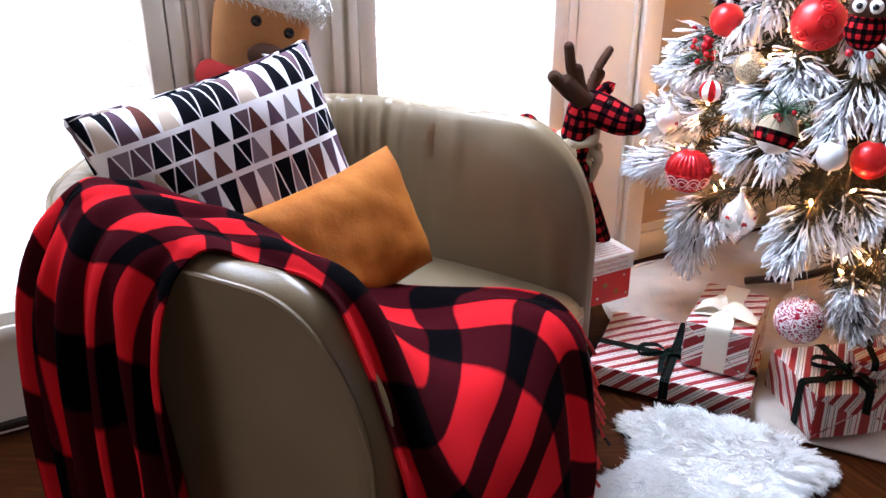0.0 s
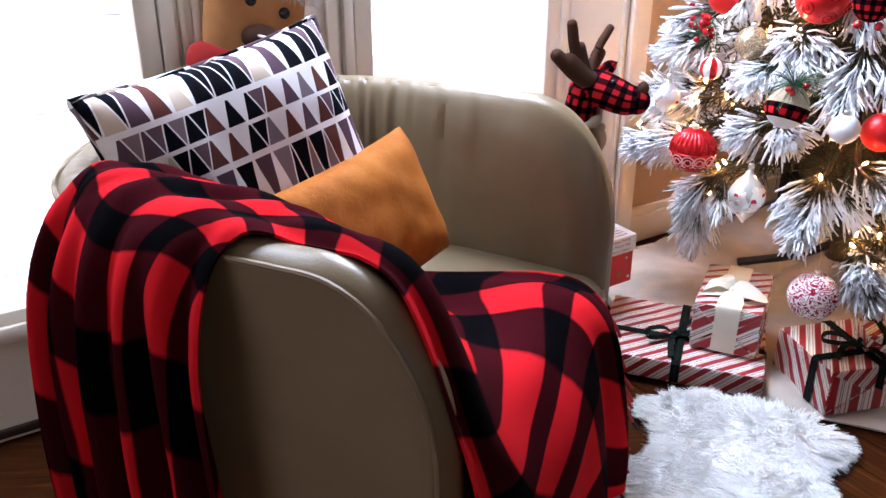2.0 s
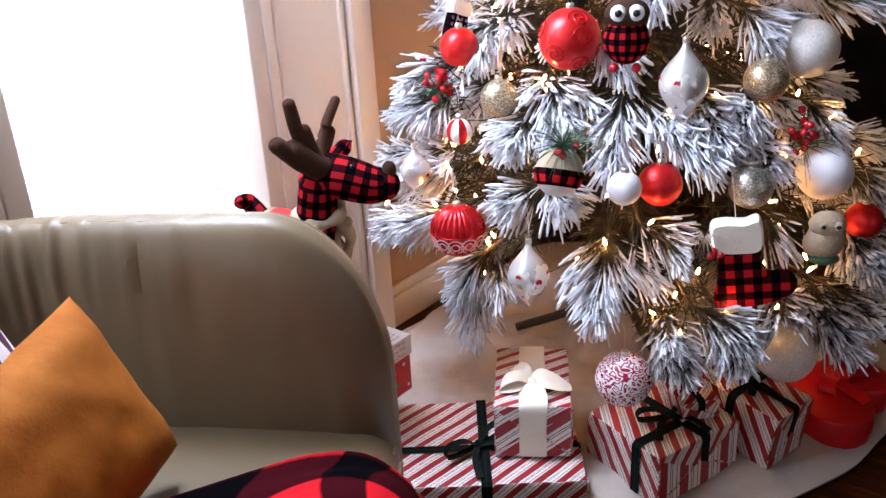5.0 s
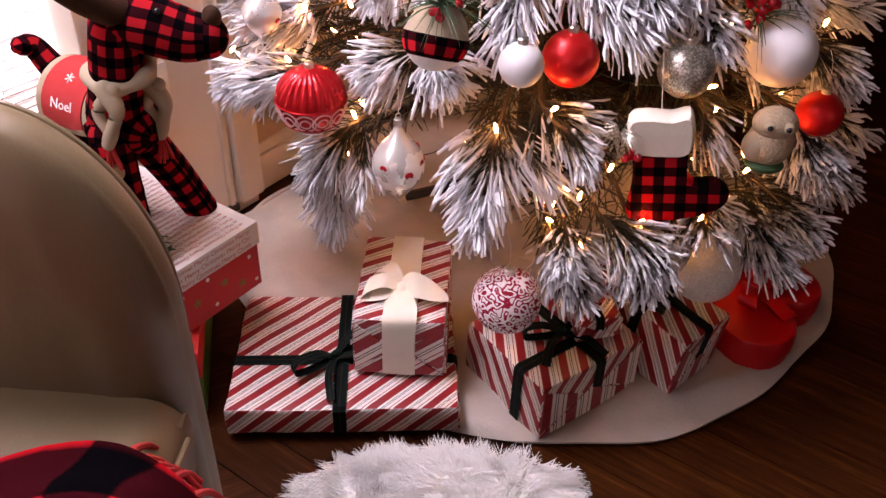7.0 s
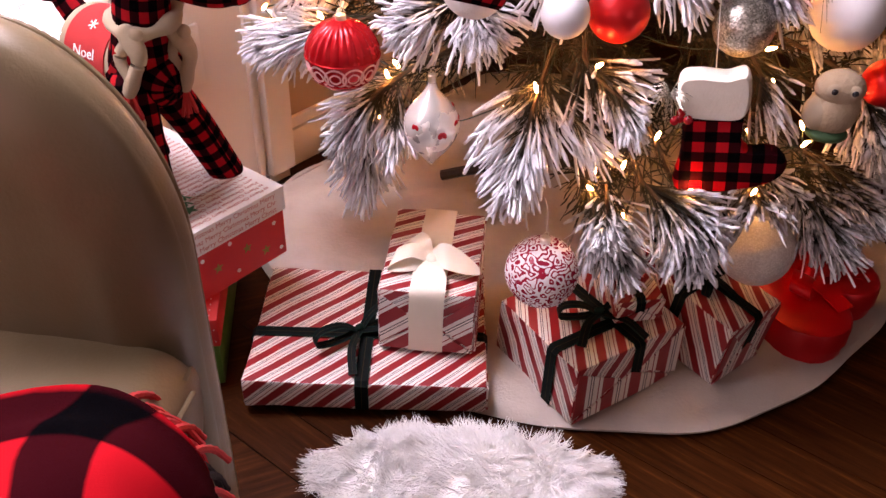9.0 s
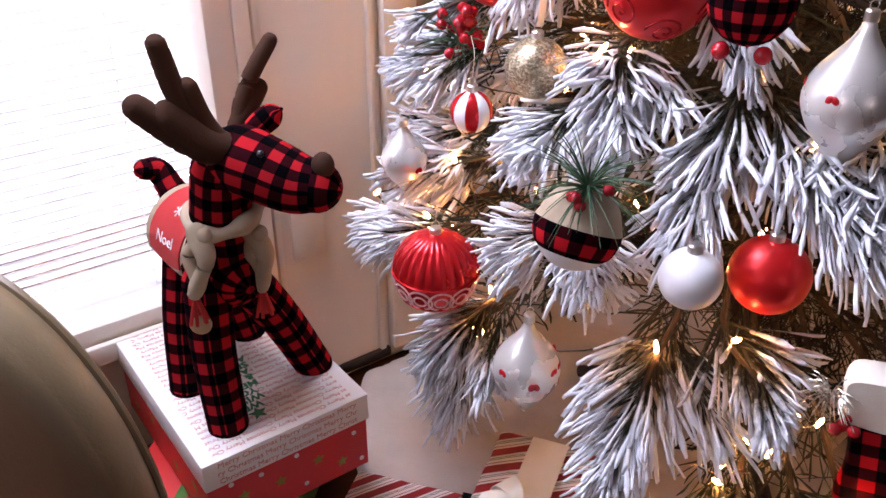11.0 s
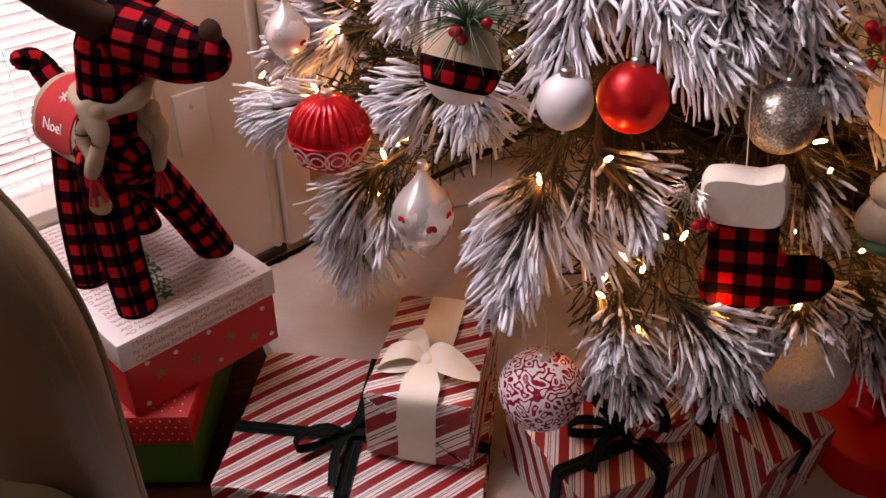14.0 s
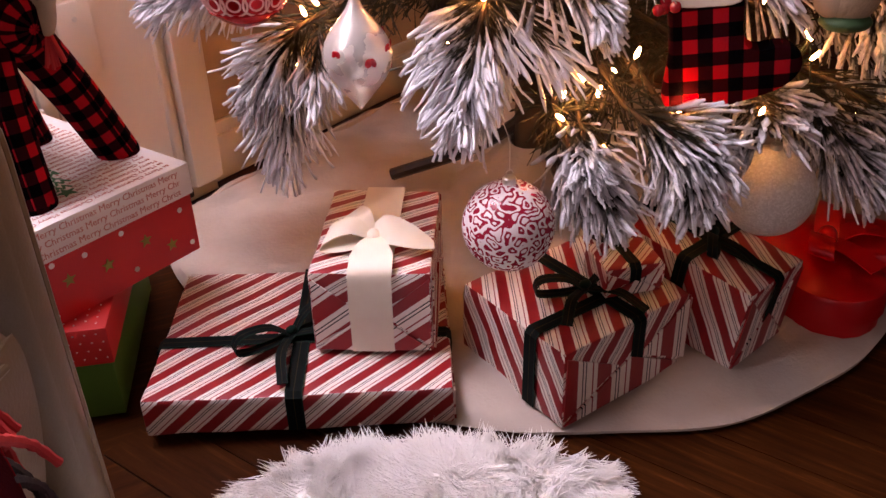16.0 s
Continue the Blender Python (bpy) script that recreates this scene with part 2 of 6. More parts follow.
# ---- building helpers ----
def mesh_ob(name, bm, mats, parent=None, label="", smooth=True):
    me = bpy.data.meshes.new(name)
    bm.to_mesh(me)
    bm.free()
    for m in (mats if isinstance(mats, (list, tuple)) else [mats]):
        me.materials.append(m)
    if smooth:
        me.polygons.foreach_set("use_smooth", [True] * len(me.polygons))
        me.set_sharp_from_angle(angle=radians(38))
    ob = new(name, me)
    if parent:
        ob.parent = parent
    if label:
        ob["label"] = label
    return ob


def part(name, bm, mat, parent, label="", smooth=True):
    return mesh_ob(name, bm, mat, parent, label, smooth)


def thing(name, m, label, category, group="", kind=""):
    ob = new(name)
    ob.empty_display_size = 0.05
    ob.matrix_world = m
    return tagged(ob, label, category, group, kind)


def box(x0, x1, y0, y1, z0, z1, bevel=0.0, seg=2, bm=None):
    b = bmesh.new()
    bmesh.ops.create_cube(b, size=1.0)
    for v in b.verts:
        v.co = Vector((x0 + (v.co.x + 0.5) * (x1 - x0), y0 + (v.co.y + 0.5) * (y1 - y0), z0 + (v.co.z + 0.5) * (z1 - z0)))
    if bevel:
        bmesh.ops.bevel(b, geom=b.edges[:], offset=bevel, segments=seg, affect="EDGES", profile=0.5)
    return b if bm is None else join(bm, b)


def join(bm, other, m=None, slot=None):
    """Adds other to bm, moved by m."""
    if m is not None:
        bmesh.ops.transform(other, matrix=m, verts=other.verts[:])
    if slot is not None:
        for f in other.faces:
            f.material_index = slot
    me = bpy.data.meshes.new("tmp")
    other.to_mesh(me)
    other.free()
    bm.from_mesh(me)
    bpy.data.meshes.remove(me)
    return bm


def ball(r, seg=32, rings=20, squash=(1, 1, 1)):
    b = bmesh.new()
    uv = b.loops.layers.uv.new("UVMap")
    bmesh.ops.create_uvsphere(b, u_segments=seg, v_segments=rings, radius=r)
    for f in b.faces:
        mid = f.calc_center_median()
        turn_mid = math.atan2(mid.y, mid.x)
        for loop in f.loops:
            c = loop.vert.co
            a = math.atan2(c.y, c.x) if c.xy.length > 1e-6 else turn_mid
            a += 2 * math.pi * round((turn_mid - a) / (2 * math.pi))
            loop[uv].uv = (a * r, math.asin(max(-1, min(1, c.z / r))) * r)
    for v in b.verts:
        v.co = Vector((v.co.x * squash[0], v.co.y * squash[1], v.co.z * squash[2]))
    return b


def lathe(profile, seg=32):
    """A turned shape from (radius, height) pairs, bottom to top."""
    b = bmesh.new()
    rings = []
    for r, z in profile:
        rings.append([b.verts.new((r * math.cos(2 * math.pi * k / seg), r * math.sin(2 * math.pi * k / seg), z)) for k in range(seg)])
    for lo, hi in zip(rings, rings[1:]):
        for k in range(seg):
            b.faces.new((lo[k], lo[(k + 1) % seg], hi[(k + 1) % seg], hi[k]))
    b.faces.new(rings[0][::-1])
    b.faces.new(rings[-1])
    return b


def smooth_path(points, steps=8):
    """Catmull-Rom through the points."""
    pts = [Vector(p) for p in points]
    pts = [2 * pts[0] - pts[1]] + pts + [2 * pts[-1] - pts[-2]]
    out = []
    for i in range(1, len(pts) - 2):
        a, b, c, d = pts[i - 1:i + 3]
        for k in range(steps):
            t = k / steps
            out.append(0.5 * (2 * b + (c - a) * t + (2 * a - 5 * b + 4 * c - d) * t * t + (3 * b - a - 3 * c + d) * t ** 3))
    out.append(pts[-2])
    return out


def tube(points, radius, seg=8, steps=6, ends=1.0):
    """A round rod along points; radius may be a function of 0..1."""
    path = smooth_path(points, steps) if steps else [Vector(p) for p in points]
    b = bmesh.new()
    uv = b.loops.layers.uv.new("UVMap")
    rings = []
    up = Vector((0.13, 0.21, 0.97))
    n = len(path)
    runs, radii, run = [], [], 0.0
    for i, p in enumerate(path):
        run += (p - path[i - 1]).length if i else 0.0
        runs.append(run)
        d = (path[min(i + 1, n - 1)] - path[max(i - 1, 0)]).normalized()
        x = d.cross(up if abs(d.dot(up)) < 0.95 else Vector((1, 0, 0))).normalized()
        y = d.cross(x)
        r = radius(i / (n - 1)) if callable(radius) else radius
        radii.append(r)
        rings.append([b.verts.new(p + r * (math.cos(2 * math.pi * k / seg) * x + math.sin(2 * math.pi * k / seg) * y)) for k in range(seg)])
    girth = 2 * math.pi * max(radii) / seg
    for i, (lo, hi) in enumerate(zip(rings, rings[1:])):
        for k in range(seg):
            f = b.faces.new((lo[k], lo[(k + 1) % seg], hi[(k + 1) % seg], hi[k]))
            for loop, q in zip(f.loops, ((k, i), (k + 1, i), (k + 1, i + 1), (k, i + 1))):
                loop[uv].uv = (q[0] * girth, runs[q[1]])
    b.faces.new(rings[0][::-1])
    b.faces.new(rings[-1])
    bmesh.ops.recalc_face_normals(b, faces=b.faces[:])
    return b


def strip(points, width, side, thick=0.0012, steps=6):
    """A flat ribbon along points; side(i/n) gives the direction across; u runs along, v across."""
    path = smooth_path(points, steps) if steps else [Vector(p) for p in points]
    b = bmesh.new()
    uv = b.loops.layers.uv.new("UVMap")
    n = len(path)
    rows, run = [], 0.0
    for i, p in enumerate(path):
        if i:
            run += (p - path[i - 1]).length
        s = Vector(side(i / (n - 1))).normalized() * (width(i / (n - 1)) if callable(width) else width) / 2
        d = (path[min(i + 1, n - 1)] - path[max(i - 1, 0)]).normalized()
        up = d.cross(s).normalized() * thick
        rows.append(([b.verts.new(q) for q in (p - s - up / 2, p + s - up / 2, p + s + up / 2, p - s + up / 2)], run))
    for (a, ra), (c, rc) in zip(rows, rows[1:]):
        for k in range(4):
            f = b.faces.new((a[k], a[(k + 1) % 4], c[(k + 1) % 4], c[k]))
            va, vb = ((0, 1), (1, 1), (1, 0), (0, 0))[k]
            for loop, q in zip(f.loops, ((ra, va), (ra, vb), (rc, vb), (rc, va))):
                loop[uv].uv = q
    b.faces.new(rows[0][0][::-1])
    b.faces.new(rows[-1][0])
    bmesh.ops.recalc_face_normals(b, faces=b.faces[:])
    return b


def sheet(fn, nu, nv, thick=0.0, uv_size=(1, 1), uv_of=None):
    """A grid fn(u, v) -> place, u and v from 0 to 1, with a back side thick metres behind."""
    b = bmesh.new()
    uv = b.loops.layers.uv.new("UVMap")
    grid = [[Vector(fn(i / nu, j / nv)) for j in range(nv + 1)] for i in range(nu + 1)]
    top = [[b.verts.new(p) for p in row] for row in grid]
    low = None
    if thick:
        low = []
        for i in range(nu + 1):
            row = []
            for j in range(nv + 1):
                du = grid[min(i + 1, nu)][j] - grid[max(i - 1, 0)][j]
                dv = grid[i][min(j + 1, nv)] - grid[i][max(j - 1, 0)]
                nrm = du.cross(dv)
                row.append(b.verts.new(grid[i][j] - nrm.normalized() * thick if nrm.length > 1e-12 else grid[i][j]))
            low.append(row)

    def quad(vs, uvs):
        f = b.faces.new(vs)
        for loop, q in zip(f.loops, uvs):
            loop[uv].uv = uv_of(*q) if uv_of else (q[0] * uv_size[0], q[1] * uv_size[1])

    for i in range(nu):
        for j in range(nv):
            ids = ((i, j), (i + 1, j), (i + 1, j + 1), (i, j + 1))
            uvs = [(a / nu, c / nv) for a, c in ids]
            quad([top[a][c] for a, c in ids], uvs)
            if low:
                quad([low[a][c] for a, c in ids][::-1], uvs[::-1])
    if low:
        rim = [(i, 0) for i in range(nu)] + [(nu, j) for j in range(nv)] + [(i, nv) for i in range(nu, 0, -1)] + [(0, j) for j in range(nv, 0, -1)]
        for k, a in enumerate(rim):
            c = rim[(k + 1) % len(rim)]
            uvs = [(a[0] / nu, a[1] / nv), (c[0] / nu, c[1] / nv)]
            quad((low[a[0]][a[1]], low[c[0]][c[1]], top[c[0]][c[1]], top[a[0]][a[1]]), (uvs[0], uvs[1], uvs[1], uvs[0]))
    return b


def letters(text, size, mat, m, parent, name="lettering", align="CENTER", depth=0.0002, bold=0.0):
    cu = bpy.data.curves.new(name, "FONT")
    cu.body, cu.size, cu.align_x, cu.align_y, cu.resolution_u, cu.extrude = text, size, align, "CENTER", 2, depth
    cu.offset = bold
    cu.materials.append(mat)
    ob = new(name, cu)
    ob.parent = parent
    ob.matrix_local = m
    return ob


# ---- the room ----
def wall_block(bm, s0, s1, o0, o1, z0, z1, bevel=0.0):
    """A block in the window wall's own directions."""
    b = box(s0, s1, -o1, -o0, z0, z1, bevel)
    return join(bm, b, pose(WX, WY, 0, 0, 0, WALL_ANGLE))


# openings in the window wall: (from, to, sill, head)
W1 = (-1.62, -0.945, 0.27, 2.05)
W2 = (-0.49, 0.0, 0.27, 2.05)
bm = bmesh.new()
T0, T1 = -0.16, 0.0
for s0, s1, z0, z1 in ((-3.62, W1[0], 0, 2.5), (W1[0], W1[1], 0, W1[2]), (W1[0], W1[1], W1[3], 2.5), (W1[1], W2[0], 0, 2.5),
                       (W2[0], W2[1], 0, W2[2]), (W2[0], W2[1], W2[3], 2.5), (W2[1], 0.33, 0, 2.5)):
    wall_block(bm, s0, s1, T0, T1, z0, z1)
wall_garden = tagged(mesh_ob("wall_garden", bm, CREAM_PAINT, smooth=False), "cream painted wall of panelled garden doors", "wall", kind="structure")
bm = wall_block(bmesh.new(), 0.33, 1.05, -0.16, -0.035, 0, 2.5)
tagged(mesh_ob("wall_tree", bm, WALL_PAINT, smooth=False), "tan painted wall behind the tree", "wall", kind="structure")


def window(name, w, label):
    """Casing, sash, pane and a venetian blind of single slats."""
    s0, s1, z0, z1 = w
    ob = thing(name, Matrix(), label, "window", kind="structure")
    fr = bmesh.new()
    for a, b2, c, d in ((s0 - 0.03, s0 + 0.012, z0 - 0.03, z1 + 0.03), (s1 - 0.012, s1 + 0.03, z0 - 0.03, z1 + 0.03)):
        wall_block(fr, a, b2, -0.05, 0.018, c, d, 0.006)
    for a, b2 in ((z0 - 0.03, z0 + 0.012), (z1 - 0.012, z1 + 0.03)):
        wall_block(fr, s0 + 0.012, s1 - 0.012, -0.05, 0.016, a, b2, 0.006)
    part("window_frame", fr, CREAM_PAINT, ob)
    sill = wall_block(bmesh.new(), s0 - 0.03, s1 + 0.03, 0.019, 0.032, z0 - 0.045, z0 - 0.012, 0.005)
    part("window_sill", sill, CREAM_PAINT, ob)
    pane = part("pane", wall_block(bmesh.new(), s0, s1, -0.110, -0.104, z0, z1), CLEAR, ob, smooth=False)
    pane.visible_shadow = False
    return ob


window_1 = window("window_1", W1, "tall white garden window with closed venetian blind")
window_2 = window("window_2", W2, "tall white garden window with half-open venetian blind")


def blind(w, tilt):
    s0, s1, z0, z1 = w
    ob = thing("venetian_blind", pose(*on_wall((s0 + s1) / 2, -0.055, z0), 0, 0, WALL_ANGLE), "white venetian blind hanging in the window", "blind", "window blinds")
    half = (s1 - s0) / 2 - 0.016
    me = None
    pitch = 0.015
    count = int((z1 - z0 - 0.06) / pitch)
    for k in range(count):
        if me is None:
            b = sheet(lambda u, v: (half * (2 * u - 1), 0.0092 * (2 * v - 1), 0.0014 * (1 - (2 * v - 1) ** 2)), 1, 4, 0.0006)
            sl = part("slat", b, SLAT, ob)
            me = sl.data
        else:
            sl = new("slat", me)
            sl.parent = ob
        sl.matrix_local = pose(0, 0, 0.03 + pitch * k, tilt, 0, 0)
    part("bottom_rail", box(-half, half, -0.012, 0.012, 0.006, 0.018, 0.003), SLAT, ob)
    for k, x in enumerate((-half * 0.55, half * 0.55)):
        part("cord", tube([(x, -0.0135, 0.01), (x, -0.0135, z1 - z0 - 0.02)], 0.0008, 6, 0), SLAT, ob)
    return ob


blind(W1, -66)
blind(W2, -62)

# mouldings on the stile beside the garden window, and along the floor
trim = bmesh.new()
for s0, s1, o in ((0.03, 0.055, 0.02), (0.06, 0.072, 0.014), (0.245, 0.258, 0.012), (0.268, 0.33, 0.022),
                  (-0.58, -0.555, 0.014), (-0.545, -0.522, 0.02), (-0.913, -0.885, 0.02), (-0.875, -0.862, 0.014), (-0.85, -0.835, 0.012)):
    wall_block(trim, s0, s1, 0.0, o, 0.03, 2.3, 0.004)
tagged(mesh_ob("trim_doors", trim, CREAM_PAINT), "cream painted upright mouldings of the garden doors", "trim", kind="structure")
b = wall_block(bmesh.new(), -3.5, 0.267, 0.0, 0.012, 0.012, 0.03, 0.003)
tagged(mesh_ob("trim_threshold", b, DARK_WOOD), "dark weather strip along the foot of the garden doors", "trim", kind="structure")
b = bmesh.new()
for z0, z1, o in ((0.0, 0.085, -0.018), (0.085, 0.11, -0.024)):
    wall_block(b, 0.331, 1.05, -0.036, o, z0, z1, 0.004)
tagged(mesh_ob("baseboard", b, CREAM_PAINT), "cream moulded baseboard on the tan wall", "baseboard", kind="structure")
plate = thing("latch_plate", pose(*on_wall(0.12, 0.0, 0.33), 0, 0, WALL_ANGLE), "small cream latch plate on the door stile", "plate")
part("plate", box(-0.03, 0.03, -0.008, 0, -0.055, 0.055, 0.003), CREAM_PAINT, plate)
part("screw", join(bmesh.new(), lathe([(0.004, 0), (0.004, 0.002), (0.002, 0.003)], 12), pose(0, -0.0075, 0.03, 90)), CAP_METAL, plate)

# added near-black wall: its colour carries the darkness of the room beyond
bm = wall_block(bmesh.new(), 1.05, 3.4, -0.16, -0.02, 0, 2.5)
tagged(mesh_ob("wall_dark", bm, DARK_WOOD, smooth=False), "near-black wall standing in for the dark room beyond the tree", "wall", kind="structure")

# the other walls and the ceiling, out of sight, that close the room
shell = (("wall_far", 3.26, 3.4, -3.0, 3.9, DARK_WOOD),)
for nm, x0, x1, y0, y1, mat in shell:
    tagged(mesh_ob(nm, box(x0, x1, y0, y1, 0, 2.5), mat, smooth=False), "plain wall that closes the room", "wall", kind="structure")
# openings added in these unseen walls to hold the side and back fill lamps
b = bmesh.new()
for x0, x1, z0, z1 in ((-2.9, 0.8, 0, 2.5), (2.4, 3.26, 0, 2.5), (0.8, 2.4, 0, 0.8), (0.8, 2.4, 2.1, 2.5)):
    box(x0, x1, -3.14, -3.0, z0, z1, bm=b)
tagged(mesh_ob("wall_behind", b, LOW_BOUNCE_PAINT, smooth=False), "plain unseen wall with an opening added for a fill lamp", "wall", kind="structure")
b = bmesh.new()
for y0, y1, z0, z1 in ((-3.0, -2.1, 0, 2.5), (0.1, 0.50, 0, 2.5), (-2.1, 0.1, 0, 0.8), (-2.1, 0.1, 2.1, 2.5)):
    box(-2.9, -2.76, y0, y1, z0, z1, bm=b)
tagged(mesh_ob("wall_side", b, LOW_BOUNCE_PAINT, smooth=False), "plain unseen side wall with an opening added for a fill lamp", "wall", kind="structure")
tagged(mesh_ob("ceiling", box(-2.9, 3.4, -3.14, 4.0, 2.5, 2.6), LOW_BOUNCE_PAINT, smooth=False), "plain unseen ceiling, darkened to bounce less light", "ceiling", kind="structure")
tagged(mesh_ob("backdrop", wall_block(bmesh.new(), -2.6, 1.0, -0.95, -0.9, -0.5, 3.4), DAYLIGHT, smooth=False), "bright daylight outside the windows", "backdrop", kind="structure")

# daylight in the upper parts of the openings; two fill lamps in added, unseen openings
for w, watts, dip in ((W1, 38, 0.35), (W2, 78, 1.0)):
    mid = on_wall((w[0] + w[1]) / 2, 0.02, 1.56)
    area_lamp("daylight", mid, mid + Vector((UY, -UX, -dip)), w[1] - w[0], 0.9, watts, (0.66, 0.84, 1.0))
area_lamp("side_window_daylight", (-2.82, -1.0, 1.45), (0, 0.3, 0.7), 2.2, 1.3, 20, (0.97, 0.96, 0.98))
area_lamp("back_window_daylight", (1.6, -3.06, 1.45), (0.1, 1.2, 0.4), 1.6, 1.3, 8, (1.0, 0.94, 0.88))

# ---- tub armchair ----
CHAIR = pose(-0.1886, 1.2436, 0, 0, 0, -28)
ARM_X, ARM_Y, BACK_X, BEND, SHELL, TOP = 0.325, 0.343, -0.298, -0.02, 0.036, 0.662
RIM_X, RIM_Z, FOOT = 0.15, 0.22, 0.07


def tub_plan():
    """Stations along the middle of the shell, from the near arm's front round the back: (place, outward)."""
    pts = []
    n = 44
    for k in range(n):
        pts.append((ARM_X - (ARM_X - BEND) * (1 - math.cos(math.pi / 2 * k / n)), -ARM_Y))
    m = 220
    for k in range(m + 1):
        a = math.pi * k / m
        c, s = math.cos(a), math.sin(a)
        e = 2 / 2.5
        pts.append((BEND + (BACK_X - BEND) * abs(s) ** e, -ARM_Y * math.copysign(abs(c) ** e, c)))
    pts += [(x, -y) for x, y in reversed(pts[:n])]
    out = []
    for i, p in enumerate(pts):
        a, b = Vector(pts[max(i - 1, 0)]), Vector(pts[min(i + 1, len(pts) - 1)])
        t = (b - a).normalized()
        out.append((Vector((*p, 0)), Vector((t.y, -t.x, 0))))
    # outward is away from the seat
    return [(p, n if n.dot(p - Vector((0.05, 0, 0))) > 0 else -n) for p, n in out]


PLAN = tub_plan()
RUN = [0.0]
for (a, _), (b, _) in zip(PLAN, PLAN[1:]):
    RUN.append(RUN[-1] + (b - a).length)
LENGTH = RUN[-1]


def rim_height(run):
    d = min(run, LENGTH - run)
    back = 0.012 * math.exp(-((run - LENGTH / 2) / 0.35) ** 2)
    if d >= RIM_X:
        return TOP + back
    return TOP - RIM_Z + RIM_Z * math.sqrt(max(0.0, 1 - (1 - d / RIM_X) ** 2))


def pleat(run):
    """Gathers where the leather turns the back's corners."""
    t = run / LENGTH
    w = 0.35 * (math.exp(-((t - 0.33) / 0.11) ** 2) + math.exp(-((t - 0.67) / 0.11) ** 2)) + 0.5
    return w * (math.sin(run * 190) + 0.6 * math.sin(run * 117 + 1.3) + 0.5 * math.sin(run * 301 + 0.4)) * 0.0034


CURL, CREST = 0.030, 0.013


def to_rim(d, run, z):
    """How far a point of the inner face lies below the rim, and the way up to it: (distance, forward, upward)."""
    if d >= RIM_X:
        return rim_height(run) - z, 0.0, 1.0
    low = TOP - RIM_Z
    if z <= low:
        return d, 1.0, 0.0
    a, b = (RIM_X - d) / RIM_X, (z - low) / RIM_Z
    rho = max(1e-4, math.hypot(a, b))
    gx, gz = a / RIM_X / rho, b / RIM_Z / rho
    g = math.hypot(gx, gz)
    return max(0.0, 1 - rho) / g, gx / g, gz / g


def shell_face(side, low):
    """The outer (+1) or inner (-1) face of the tub; the inner leather curls over the top."""
    b = bmesh.new()
    rows = 18 if side > 0 else 34
    grid = []
    for i, (p, n) in enumerate(PLAN):
        h = rim_height(RUN[i])
        d = min(RUN[i], LENGTH - RUN[i])
        col = []
        for k in range(rows + 1):
            f = k / rows if side > 0 else 1 - (1 - k / rows) ** 1.8
            z = low + (h - low) * f
            if side > 0:
                q = p + n * (SHELL + 0.012 * math.sin(math.pi * min(1, f)))
                q = q + n * (noise.noise(Vector((RUN[i] * 6, z * 5, 1.0))) * 0.003)
                col.append(b.verts.new((q.x, q.y, z)))
                continue
            e, fx, fz = to_rim(d, RUN[i], z)
            s = min(1.0, max(0.0, 1 - e / 0.055))
            turn = 1 - math.sqrt(max(0.0, 1 - s * s))
            rise = Vector((fx, 0, fz))
            body = min(1.0, max(0.0, (z - 0.3) / (h - 0.3 + 1e-6)))
            off = SHELL + 0.010 * math.sin(math.pi * body) * (1 - s) - CURL * turn
            facing_way = n * -math.sqrt(max(0.0, 1 - s * s)) + rise * s
            gather = pleat(RUN[i]) * min(1.0, max(0.0, (d - 0.10) / 0.15)) * math.exp(-((e - 0.03) / 0.065) ** 2) * 0.9
            seam = sum(math.exp(-((RUN[i] - m) / 0.008) ** 2) for m in (0.30, LENGTH - 0.30, LENGTH - 0.44, 0.44)) * (1 - s)
            sag = noise.noise(Vector((RUN[i] * 14, z * 6, 3.0))) * 0.004 + noise.noise(Vector((RUN[i] * 34, z * 5, 9.0))) * 0.003 * body ** 2 + noise.noise(Vector((RUN[i] * 45, z * 14, 7.0))) * 0.0012
            q = Vector((p.x, p.y, z)) - n * off + rise * (CREST * s * s) + facing_way * (gather - seam * 0.0045 + sag * (1 - s))
            col.append(b.verts.new(q))
        grid.append(col)
    for a, c in zip(grid, grid[1:]):
        for k in range(rows):
            b.faces.new((a[k], c[k], c[k + 1], a[k + 1]))
    bmesh.ops.recalc_face_normals(b, faces=b.faces[:])
    return b


def rim_line():
    """Stations round the rim: (middle, outward, rim's own up)."""
    line = []
    p0, n0 = PLAN[0]
    p1, n1 = PLAN[-1]
    low = TOP - RIM_Z
    for k in range(10):
        line.append((Vector((p0.x, p0.y, FOOT + (low - FOOT) * k / 10)), n0, 0.0))
    for i, (p, n) in enumerate(PLAN):
        line.append((Vector((p.x, p.y, rim_height(RUN[i]))), n, RUN[i]))
    for k in range(9, -1, -1):
        line.append((Vector((p1.x, p1.y, FOOT + (low - FOOT) * k / 10)), n1, LENGTH))
    out = []
    for i, (p, n, r) in enumerate(line):
        t = (line[min(i + 1, len(line) - 1)][0] - line[max(i - 1, 0)][0]).normalized()
        up = t.cross(n).normalized()
        if up.z < -0.2 or (abs(up.z) <= 0.2 and up.x < 0):
            up = -up
        out.append((p, n, up, r))
    return out


RIM = rim_line()


